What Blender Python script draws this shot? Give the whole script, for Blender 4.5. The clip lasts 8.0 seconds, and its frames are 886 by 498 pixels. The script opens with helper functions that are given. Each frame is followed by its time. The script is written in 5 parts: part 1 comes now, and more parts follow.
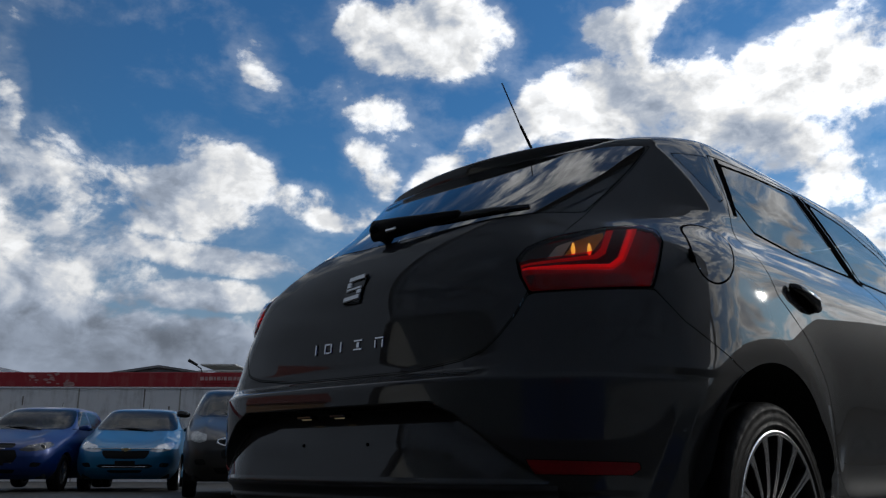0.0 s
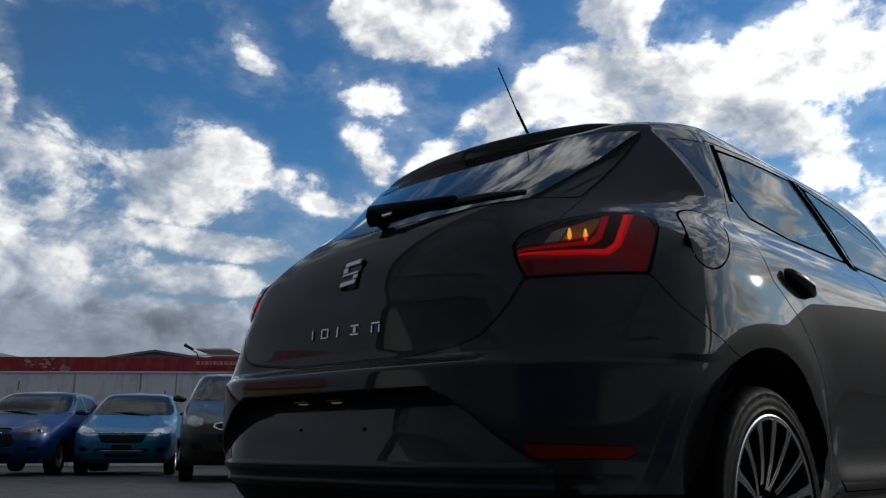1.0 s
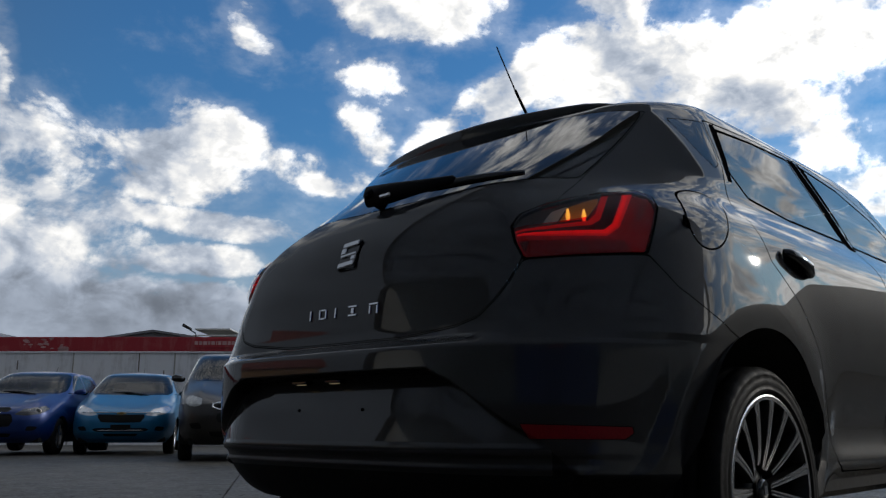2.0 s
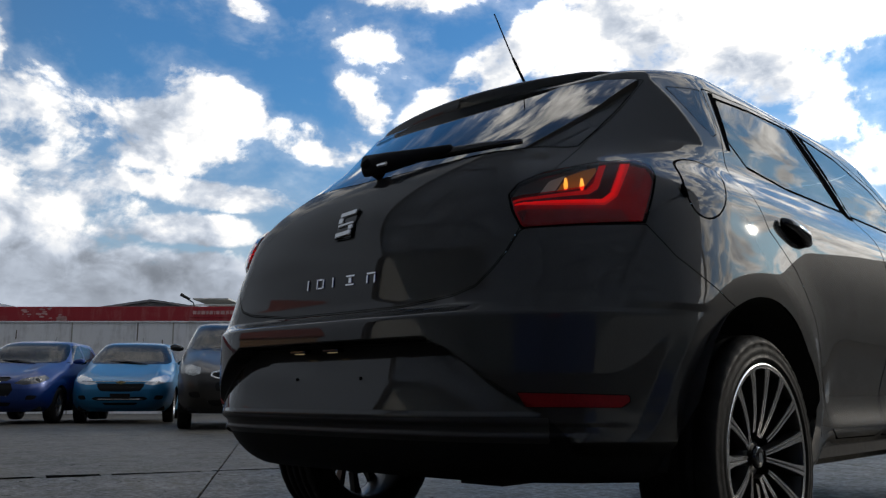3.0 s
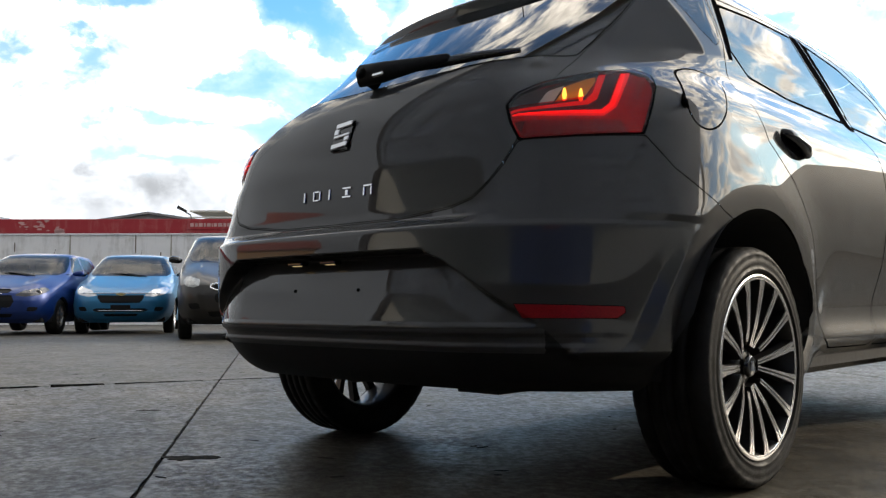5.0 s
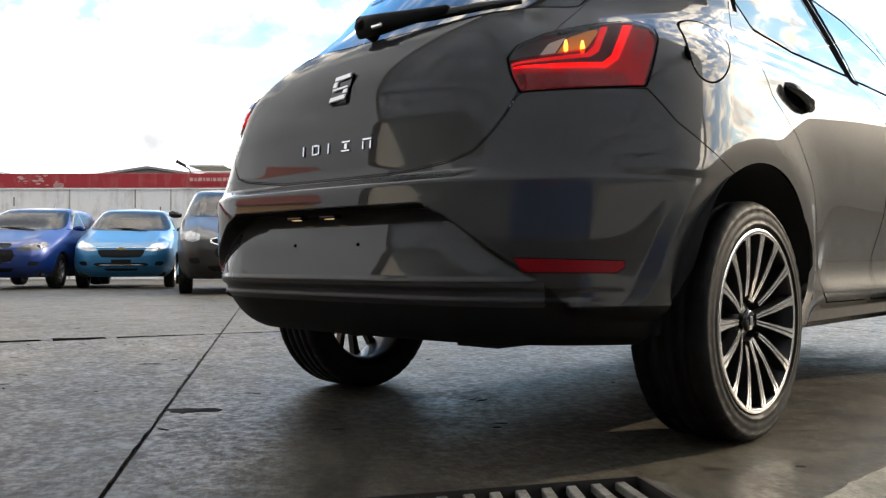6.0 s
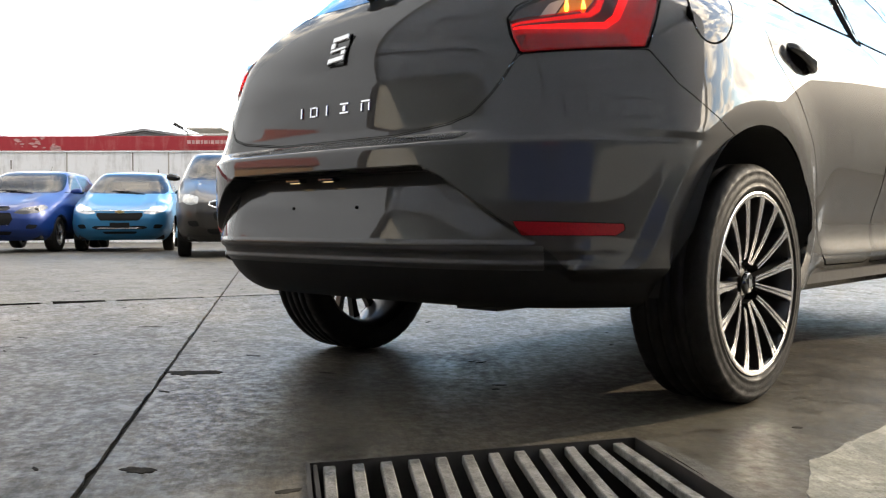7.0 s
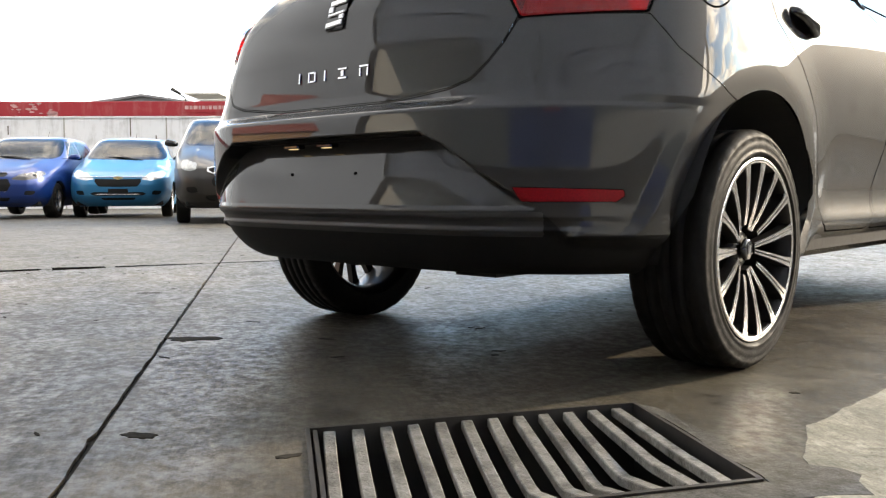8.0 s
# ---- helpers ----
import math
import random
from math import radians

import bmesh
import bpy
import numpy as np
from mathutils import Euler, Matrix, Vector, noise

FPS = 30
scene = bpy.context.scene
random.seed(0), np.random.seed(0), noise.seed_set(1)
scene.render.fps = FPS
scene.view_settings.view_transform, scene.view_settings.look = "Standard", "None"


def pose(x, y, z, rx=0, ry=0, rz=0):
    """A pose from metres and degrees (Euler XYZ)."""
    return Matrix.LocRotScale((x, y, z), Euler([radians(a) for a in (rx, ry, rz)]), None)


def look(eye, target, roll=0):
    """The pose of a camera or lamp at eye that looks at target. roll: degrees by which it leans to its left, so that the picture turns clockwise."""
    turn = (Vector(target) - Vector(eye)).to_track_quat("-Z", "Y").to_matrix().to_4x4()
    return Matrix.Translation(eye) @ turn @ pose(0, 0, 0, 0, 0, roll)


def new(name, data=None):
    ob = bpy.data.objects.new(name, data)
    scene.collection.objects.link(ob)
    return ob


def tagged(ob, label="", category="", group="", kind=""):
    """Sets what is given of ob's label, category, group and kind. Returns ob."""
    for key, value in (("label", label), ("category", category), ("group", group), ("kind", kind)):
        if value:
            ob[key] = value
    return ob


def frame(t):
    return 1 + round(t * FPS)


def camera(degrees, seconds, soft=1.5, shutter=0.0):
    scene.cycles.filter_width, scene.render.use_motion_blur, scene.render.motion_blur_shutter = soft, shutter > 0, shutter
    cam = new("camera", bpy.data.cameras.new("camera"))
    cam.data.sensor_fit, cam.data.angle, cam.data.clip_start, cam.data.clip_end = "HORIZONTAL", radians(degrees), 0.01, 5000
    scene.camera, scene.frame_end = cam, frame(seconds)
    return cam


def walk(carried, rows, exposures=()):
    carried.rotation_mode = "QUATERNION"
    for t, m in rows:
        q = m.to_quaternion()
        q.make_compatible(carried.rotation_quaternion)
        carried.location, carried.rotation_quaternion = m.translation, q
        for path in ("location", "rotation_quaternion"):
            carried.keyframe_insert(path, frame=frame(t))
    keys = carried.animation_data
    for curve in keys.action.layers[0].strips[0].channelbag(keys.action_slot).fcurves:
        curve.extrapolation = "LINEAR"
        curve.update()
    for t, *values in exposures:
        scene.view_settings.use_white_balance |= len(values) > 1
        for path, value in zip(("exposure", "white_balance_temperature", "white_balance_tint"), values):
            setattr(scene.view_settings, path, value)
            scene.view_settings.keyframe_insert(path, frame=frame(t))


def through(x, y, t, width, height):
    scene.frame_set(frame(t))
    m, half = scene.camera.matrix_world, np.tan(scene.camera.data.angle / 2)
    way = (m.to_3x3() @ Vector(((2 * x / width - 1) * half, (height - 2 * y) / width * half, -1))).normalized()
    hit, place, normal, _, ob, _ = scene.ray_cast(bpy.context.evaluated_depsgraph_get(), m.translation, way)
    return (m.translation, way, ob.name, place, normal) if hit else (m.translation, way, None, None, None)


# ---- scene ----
# ---- camera ----
cam = camera(54.0, 8.0, soft=1.3)
ROWS = [
    (0.0, 1.7612, -2.1974, 0.4583, 103.923, -0.193, 43.613),
    (0.5, 1.7623, -2.2002, 0.4598, 103.432, -0.132, 43.484),
    (1.0, 1.7616, -2.2007, 0.4594, 102.908, -0.128, 43.335),
    (1.5, 1.7589, -2.1978, 0.4615, 102.346, -0.12, 43.258),
    (3.0, 1.7559, -2.1949, 0.4628, 99.58, 0.002, 43.054),
    (3.5, 1.7549, -2.1923, 0.4629, 98.352, 0.018, 42.946),
    (4.0, 1.7535, -2.1916, 0.4619, 96.819, 0.012, 42.861),
    (4.5, 1.7522, -2.191, 0.464, 95.342, 0.092, 42.858),
    (6.0, 1.7485, -2.185, 0.4627, 90.816, 0.055, 42.881),
    (6.5, 1.7468, -2.1849, 0.4633, 89.605, 0.12, 42.836),
    (7.0, 1.7454, -2.1831, 0.4629, 88.369, 0.095, 42.805),
    (7.5, 1.7445, -2.1813, 0.4621, 87.355, 0.098, 42.793),
    (8.0, 1.7425, -2.1797, 0.4632, 86.138, 0.109, 42.756),
]
# a tilt down from the sky to the floor, held at knee height; the camera opens up as the picture darkens
walk(cam, [(r[0], pose(*r[1:])) for r in ROWS],
     exposures=[(0, -2.22, 6100, 10), (1.0, -2.12, 6150, 10), (1.5, -2.05, 6200, 10), (3.0, -1.55, 6550, 10), (3.5, -1.27, 6750, 10), (4.0, -.95, 6950, 10), (4.5, -.58, 7150, 10),
                (6.0, .39, 7700, 11), (6.5, .63, 7800, 11), (7.0, .82, 7850, 11), (8.0, 1.02, 7850, 11)])

# ---- sky and sun ----
SUN_EL, SUN_AZ = 19, 22          # degrees: height, and turn from the car's nose to its right
sun_way = Vector((math.sin(radians(SUN_AZ)) * math.cos(radians(SUN_EL)), math.cos(radians(SUN_AZ)) * math.cos(radians(SUN_EL)), math.sin(radians(SUN_EL))))
sun = new("sun", bpy.data.lights.new("sun", "SUN"))
sun.data.energy, sun.data.angle, sun.data.color = 3.4, radians(.6), (1.0, .92, .81)
sun.matrix_world = look(sun_way * 50, (0, 0, 0))


class Nodes:
    """Short hand for wiring a node tree."""

    def __init__(self, tree):
        self.t = tree
        tree.nodes.clear()

    def add(self, kind, ins=None, **props):
        n = self.t.nodes.new(kind)
        if "operation" in props:
            n.operation = props["operation"]
        if "use_clamp" in props:
            n.use_clamp = props["use_clamp"]
        if "interpolation_type" in props:
            n.interpolation_type = props["interpolation_type"]
        if "data_type" in props:
            n.data_type, n.blend_type = props["data_type"], props["blend_type"]
        if "rotation_type" in props:
            n.rotation_type = props["rotation_type"]
        for k, v in (ins or {}).items():
            s = n.inputs[k]
            if isinstance(v, bpy.types.NodeSocket):
                self.t.links.new(v, s)
            else:
                s.default_value = v
        return n

    def math(self, op, a, b=0.0, c=0.0, clamp=False):
        return self.add("ShaderNodeMath", {0: a, 1: b, 2: c}, operation=op, use_clamp=clamp).outputs[0]

    def ramp(self, v, a, b, lo=0.0, hi=1.0):
        return self.add("ShaderNodeMapRange", {"Value": v, "From Min": a, "From Max": b, "To Min": lo, "To Max": hi}, interpolation_type="SMOOTHSTEP").outputs[0]

    def mix(self, f, a, b, blend="MIX"):
        n = self.add("ShaderNodeMix", {0: f, 6: a, 7: b}, data_type="RGBA", blend_type=blend)
        return n.outputs[2]

    def noise(self, vec, scale, detail=4.0, rough=.55, dist=0.0):
        return self.add("ShaderNodeTexNoise", {"Vector": vec, "Scale": scale, "Detail": detail, "Roughness": rough, "Distortion": dist}).outputs[0]


def make_sky():
    w = bpy.data.worlds.new("sky")
    scene.world = w
    w.use_nodes = True
    n = Nodes(w.node_tree)
    way = n.add("ShaderNodeTexCoord").outputs["Generated"]
    air = n.add("ShaderNodeTexSky")
    air.sky_type, air.sun_disc, air.sun_elevation, air.sun_rotation = "NISHITA", False, radians(SUN_EL), radians(SUN_AZ)
    air.air_density, air.dust_density, air.ozone_density = 1.3, .6, 2.5
    sky = air.outputs[0]
    # cumulus banks: heading left of the car's nose, height, half width, half height, slope (degrees), strength; a negative one is a gap
    west = [(69.7, 11.2, 7.4, 4.5, 0, .40), (71.4, 16.1, 5.2, 3.4, -20, .32), (64.9, 7.3, 12.3, 1.9, 0, .44), (61.5, 16.4, 4.8, 2.8, -8, .36), (58.1, 18.6, 4.5, 1.7, -28, .36), (51.6, 16.3, 4.8, 1.3, -12, .38),
            (59.5, 12.8, 6.3, .9, -4, .40), (59.5, 10.4, 4.4, 1.0, 0, .42), (57.5, 26.6, 2.2, 1.3, -35, .24), (56.4, 24.4, 2.0, .8, -25, .26), (72.0, 20.9, 1.0, 4.5, 0, .34)]
    sunward = [(45.2, 27.5, 5.4, 3.0, 0, .36), (46.7, 22.9, 3.9, 1.9, -25, .28), (48.6, 18.6, 1.9, 2.0, 20, .28), (39.6, 21.2, 7.1, 1.6, 33, .36), (30.1, 24.5, 7.1, 4.1, 25, .40), (26.7, 19.6, 9.3, 2.8, -12, .40),
               (19.1, 24.8, 6.3, 3.4, -10, .32), (16.2, 13.8, 2.8, 1.3, 0, .30), (20.2, 16.8, 4.1, 1.9, -20, .30), (15.8, 20.6, 2.2, 1.5, 20, .16), (24.5, 27.1, 3.2, 1.7, 10, -.22)]
    dot = lambda v: n.add("ShaderNodeVectorMath", {0: way, 1: tuple(v)}, operation="DOT_PRODUCT").outputs["Value"]
    cover = None
    for head, el, w, h, slope, s in west + sunward:
        head, el, slope = radians(head), radians(el), radians(slope)
        c = Vector((-math.sin(head) * math.cos(el), math.cos(head) * math.cos(el), math.sin(el)))
        e = Vector((math.cos(head), math.sin(head), 0))
        f = e.cross(c)
        g, k = e * math.cos(slope) + f * math.sin(slope), f * math.cos(slope) - e * math.sin(slope)
        g, k = g / math.sin(radians(w)), k / math.sin(radians(h))
        a, b = dot(g), dot(k)
        r = n.math("ADD", n.math("MULTIPLY", a, a), n.math("MULTIPLY", b, b))
        one = n.ramp(r, 2.4, 0, 0, s)
        cover = one if cover is None else n.math("MAXIMUM", cover, one) if s > 0 else n.math("ADD", cover, one)
    up = n.add("ShaderNodeSeparateXYZ", {0: way}).outputs[2]
    view = dot(Vector((-.66, .70, .28)).normalized())
    # outside the part in view the sky goes on half clouded
    cover = n.math("ADD", n.math("MULTIPLY", cover, n.ramp(view, .80, .86)), n.ramp(view, .90, .78, 0, .27))
    north = n.add("ShaderNodeSeparateXYZ", {0: way}).outputs[1]
    flat = n.add("ShaderNodeVectorMath", {0: way, 1: (1, 1, 1.5)}, operation="MULTIPLY").outputs[0]

    def puffs(at):
        return n.math("ADD", n.math("MULTIPLY", n.noise(at, 8.0, 12, .58, .2), 1.3), n.math("MULTIPLY", n.noise(at, 30.0, 8, .60, .2), .36))

    here = puffs(flat)
    shifted = n.add("ShaderNodeVectorMath", {0: flat, 1: tuple(sun_way * .045)}, operation="ADD").outputs[0]
    toward = n.noise(shifted, 8.0, 4, .55, .2)
    dens = n.math("SUBTRACT", n.math("ADD", here, cover), 1.035)
    dens = n.math("ADD", dens, n.ramp(up, .16, .03, 0, .16))
    mask = n.ramp(dens, -.045, .16)
    thick = n.ramp(dens, .04, .42)
    # bright on the sun's side, grey in the thick of it and at the flat bases far off
    rim = n.ramp(n.math("SUBTRACT", n.noise(flat, 8.0, 6, .58, .2), toward), -.13, .13, .48, 1.12)
    fine = n.math("SUBTRACT", n.noise(flat, 22.0, 5, .6, .3), n.noise(n.add("ShaderNodeVectorMath", {0: flat, 1: tuple(sun_way * .016)}, operation="ADD").outputs[0], 22.0, 5, .6, .3))
    rim = n.math("MULTIPLY", rim, n.ramp(fine, -.12, .12, .86, 1.10))
    glow = dot(sun_way)
    near = n.ramp(glow, .15, .90, .95, 1.6)
    base = n.ramp(up, .12, .20, .42, 1.0)
    lum = n.math("MULTIPLY", n.math("MULTIPLY", rim, near), n.math("MULTIPLY", base, n.math("SUBTRACT", 1.08, n.math("MULTIPLY", thick, n.ramp(glow, .45, .95, .24, .80)))))
    # far off, over the roofs, the banks run together into a pale even band
    lum = n.math("ADD", n.math("MULTIPLY", lum, n.ramp(up, .05, .16, .40, 1.0)), n.ramp(up, .16, .05, 0, .34))
    white = n.mix(n.ramp(lum, .4, 1.0), (.80, .90, 1.06, 1), (1.0, .975, .93, 1))
    cloud = n.add("ShaderNodeVectorMath", {0: white, "Scale": n.math("MULTIPLY", lum, 3.8)}, operation="SCALE").outputs[0]
    blue = n.add("ShaderNodeVectorMath", {0: sky, "Scale": .33}, operation="SCALE").outputs[0]
    tint = n.mix(n.ramp(north, .05, .45), (.66, .76, .88, 1), (.44, .88, 1.30, 1))
    deep = n.mix(1.0, blue, tint, "MULTIPLY")
    # pale haze towards the horizon, and a thin veil round the clouds
    deep = n.mix(n.ramp(up, .34, .04, 0, .60), deep, (1.40, 1.48, 1.55, 1))
    veil = n.ramp(dens, -.25, .05, 0, .14)
    col = n.mix(n.math("MAXIMUM", mask, veil), deep, cloud)
    # away from the sun the sky is one thin even sheet of cloud
    sheet = n.add("ShaderNodeVectorMath", {0: (.82, .92, 1.07), "Scale": n.ramp(n.noise(flat, 2.2, 3, .5), .3, .7, .60, .95)}, operation="SCALE").outputs[0]
    col = n.mix(n.ramp(north, .22, -.18), col, sheet)
    n.add("ShaderNodeOutputWorld", {0: n.add("ShaderNodeBackground", {0: col, 1: 1.0}).outputs[0]})


make_sky()


# ---- materials ----
def material(name, colour=(.5, .5, .5), rough=.5, metal=0.0, coat=0.0, vary=0.0, scale=8.0, bump=0.0, bump_scale=60.0, coat_rough=.03, emit=None, power=0.0, spec=.5, rough_vary=0.0):
    m = bpy.data.materials.new(name)
    m.use_nodes = True
    n = Nodes(m.node_tree)
    at = n.add("ShaderNodeTexCoord").outputs["Object"]
    col = (*colour, 1)
    p = n.add("ShaderNodeBsdfPrincipled", {"Roughness": rough, "Metallic": metal, "Coat Weight": coat, "Coat Roughness": coat_rough, "Specular IOR Level": spec})
    if vary:
        f = n.math("ADD", n.math("MULTIPLY", n.noise(at, scale, 5, .6), .7), n.math("MULTIPLY", n.noise(at, scale * 9, 4, .6), .3))
        k = n.ramp(f, .3, .7, 1 - vary, 1 + vary)
        c = n.add("ShaderNodeVectorMath", {0: col[:3], "Scale": k}, operation="SCALE").outputs[0]
        n.t.links.new(c, p.inputs["Base Color"])
    else:
        p.inputs["Base Color"].default_value = col
    if rough_vary:
        r = n.ramp(n.noise(at, scale * 1.7, 5, .65), .3, .7, max(rough - rough_vary, .02), min(rough + rough_vary, 1))
        n.t.links.new(r, p.inputs["Roughness"])
    if bump:
        b = n.add("ShaderNodeBump", {"Strength": bump, "Distance": .004, "Height": n.noise(at, bump_scale, 4, .6)})
        n.t.links.new(b.outputs[0], p.inputs["Normal"])
    if emit:
        p.inputs["Emission Color"].default_value = (*emit, 1)
        p.inputs["Emission Strength"].default_value = power
    n.add("ShaderNodeOutputMaterial", {0: p.outputs[0]})
    return m


def glass(name, tint, ior=1.5, rough=0.0):
    """A thin pane: what is behind shows through its tint, and it mirrors more at a glancing angle."""
    m = bpy.data.materials.new(name)
    m.use_nodes = True
    n = Nodes(m.node_tree)
    clear = n.add("ShaderNodeBsdfTransparent", {0: (*tint, 1)}).outputs[0]
    gloss = n.add("ShaderNodeBsdfGlossy", {"Color": (1, 1, 1, 1), "Roughness": rough}).outputs[0]
    f = n.add("ShaderNodeFresnel", {"IOR": ior}).outputs[0]
    n.add("ShaderNodeOutputMaterial", {0: n.add("ShaderNodeMixShader", {0: f, 1: clear, 2: gloss}).outputs[0]})
    return m


def concrete(name, colour, stain=.58, shine=.46, grain=.05, seed=0.0):
    """Worn yard concrete: large stains, drag marks, fine grit, and a trodden sheen that varies."""
    m = bpy.data.materials.new(name)
    m.use_nodes = True
    n = Nodes(m.node_tree)
    geo = n.add("ShaderNodeNewGeometry").outputs["Position"]
    at = n.add("ShaderNodeVectorMath", {0: geo, 1: (seed, seed * .7, 0)}, operation="ADD").outputs[0]
    rnd = n.add("ShaderNodeObjectInfo").outputs["Random"]
    turn = n.add("ShaderNodeVectorRotate", {"Vector": at, "Angle": .63}, rotation_type="Z_AXIS").outputs[0]
    drag = n.noise(n.add("ShaderNodeVectorMath", {0: turn, 1: (1.2, 5.5, 1)}, operation="MULTIPLY").outputs[0], 2.2, 7, .68, .6)
    blot = n.noise(at, .9, 8, .66, .4)
    spot = n.noise(at, 7.0, 6, .7, .8)
    grit = n.noise(at, 160, 3, .6)
    f = n.math("ADD", n.math("MULTIPLY", blot, .48), n.math("ADD", n.math("MULTIPLY", drag, .24), n.math("MULTIPLY", spot, .28)))
    k = n.ramp(f, .36, .66, 1 - stain, 1 + stain * .8)
    k = n.math("MULTIPLY", k, n.ramp(grit, .3, .7, 1 - grain * .6, 1 + grain * .6))
    k = n.math("MULTIPLY", k, n.ramp(n.noise(at, 48, 6, .75, .2), .36, .64, 1 - stain * .35, 1 + stain * .3))
    # broom marks along the bay, coarse and fine
    for size, much in (((14, 70, 1), .42), ((30, 190, 1), .26)):
        broom = n.noise(n.add("ShaderNodeVectorMath", {0: turn, 1: size}, operation="MULTIPLY").outputs[0], 1.0, 5, .75, .5)
        k = n.math("MULTIPLY", k, n.ramp(broom, .36, .64, 1 - stain * much, 1 + stain * much))
    scratch = n.noise(n.add("ShaderNodeVectorMath", {0: n.add("ShaderNodeVectorRotate", {"Vector": at, "Angle": -.72}, rotation_type="Z_AXIS").outputs[0], 1: (1.5, 42, 1)}, operation="MULTIPLY").outputs[0], 3.0, 5, .7)
    k = n.math("MULTIPLY", k, n.ramp(scratch, .62, .74, 1.0, .72))
    k = n.math("MULTIPLY", k, n.ramp(n.noise(at, 26, 5, .7, .3), .63, .70, 1.0, .55))
    k = n.math("MULTIPLY", k, n.ramp(n.noise(at, 75, 4, .75), .60, .66, 1.0, .60))
    k = n.math("MULTIPLY", k, n.ramp(n.noise(at, 34, 5, .75, .6), .36, .31, 1.0, 1.40))
    k = n.math("MULTIPLY", k, n.ramp(n.noise(at, 2.6, 9, .72, 1.2), .50, .57, 1.0, .72))
    k = n.math("MULTIPLY", k, n.ramp(n.noise(n.add("ShaderNodeVectorMath", {0: at, 1: (5.3, 2.1, 0)}, operation="ADD").outputs[0], 4.5, 9, .75, .9), .57, .63, 1.0, 1.28))
    k = n.math("MULTIPLY", k, n.ramp(rnd, 0, 1, .93, 1.06))
    c = n.add("ShaderNodeVectorMath", {0: colour, "Scale": k}, operation="SCALE").outputs[0]
    warm = n.mix(n.ramp(n.noise(at, 1.7, 5, .6), .45, .7, 0, .35), c, (.088, .078, .052, 1))
    r = n.ramp(n.math("ADD", n.math("MULTIPLY", n.noise(at, 30, 6, .7), .6), n.math("MULTIPLY", spot, .4)), .38, .62, shine - .12, shine + .20)
    h = n.math("ADD", n.math("MULTIPLY", grit, .5), n.math("MULTIPLY", n.noise(at, 45, 5, .7), .8))
    b = n.add("ShaderNodeBump", {"Strength": grain, "Distance": .003, "Height": h}).outputs[0]
    p = n.add("ShaderNodeBsdfPrincipled", {"Base Color": warm, "Roughness": r, "Normal": b, "Specular IOR Level": .18})
    n.add("ShaderNodeOutputMaterial", {0: p.outputs[0]})
    return m


PAINT = material("graphite car paint", (.0310, .0308, .0312), .60, .0, 1.0, vary=.05, scale=300, coat_rough=.02, spec=.08)
GAP = material("dark shut line", (.006, .006, .006), 1.0, spec=0.0)
BLACK = material("black textured plastic", (.010, .010, .0105), .60, spec=.16, vary=.15, scale=30, bump=.15, bump_scale=700)
SATIN = material("satin black trim", (.006, .006, .007), .8, spec=0.0)
GREYPLASTIC = material("charcoal plastic", (.035, .035, .037), .45, vary=.12, scale=24, bump=.1, bump_scale=700)
GLOSSBLACK = material("gloss black trim", (.008, .008, .009), .12, coat=.6)
UNDER = material("underbody black", (.010, .010, .010), .85, vary=.3, scale=9, bump=.5, bump_scale=40)
CHROME = material("chrome", (.82, .82, .83), .08, 1.0)
MACHINED = material("machined alloy", (.58, .57, .57), .25, .95, vary=.06, scale=60, coat=.3)
ALLOYDARK = material("dark painted alloy", (.008, .0075, .008), .40, .1, .15)
RUBBER = material("tyre rubber", (.012, .0118, .0115), .55, spec=.09, vary=.3, scale=14, bump=.2, bump_scale=260, rough_vary=.14)
GLASS_REAR = glass("dark tinted glass", (.10, .11, .11), 1.62)
GLASS_SIDE = glass("tinted side glass", (.36, .40, .39), 1.6)
SEATCLOTH = material("dark seat cloth", (.035, .034, .034), .9, vary=.2, scale=40)
RED_LENS = glass("clear red lens", (.85, .05, .04), 1.5)
CLEAR_LENS = glass("clear lens", (.92, .90, .88), 1.5)
RED_BOWL = material("red reflector bowl", (.42, .006, .008), .25, .35, .6, vary=.15, scale=50, emit=(1.0, .008, .016), power=.060)
RED_SOLID = material("deep red reflector", (.24, .003, .008), .35, spec=.25, vary=.2, scale=260)
LIGHT_GUIDE = material("lit red light guide", (.8, .02, .02), .3, emit=(1.0, .020, .024), power=1.7)
LIGHT_HALO = material("red light guide edge", (.6, .012, .014), .3, emit=(1.0, .012, .018), power=.42)
LENS_RIM = material("smoked red lens edge", (.020, .004, .006), .25, coat=.5)
RED_DEEP = material("deep red lamp base", (.16, .003, .006), .3, .2, .5, vary=.25, scale=40, emit=(1.0, .006, .014), power=.020)
DARKBOWL = material("smoked lamp housing", (.045, .022, .020), .3, .2, .3)
SILVERBOWL = material("silvered lamp bowl", (.62, .58, .54), .30, .35)
AMBER = material("glowing amber bulb", (.9, .35, .03), .3, emit=(1.0, .42, .05), power=3.6)
AMBER_BOWL = material("amber lamp bowl", (.55, .20, .02), .3, .5, emit=(1.0, .34, .02), power=.13)
PLATELAMP = material("number plate lamp", (.8, .7, .5), .3, emit=(1.0, .75, .4), power=.5)
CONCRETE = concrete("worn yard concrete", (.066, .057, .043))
# far slabs: the sky's glancing sheen is put into a paler base colour
CONCRETE_FAR_SHEEN = concrete("far yard concrete with painted sheen", (.102, .096, .084), .36, .55, .06, 13.0)
CONCRETE_PATCH = concrete("pale rough concrete", (.25, .24, .20), .34, .75, .25, 7.0)
CONCRETE_COLLAR = concrete("grey mortar round the drain", (.07, .067, .06), .25, .6, .6, 3.0)
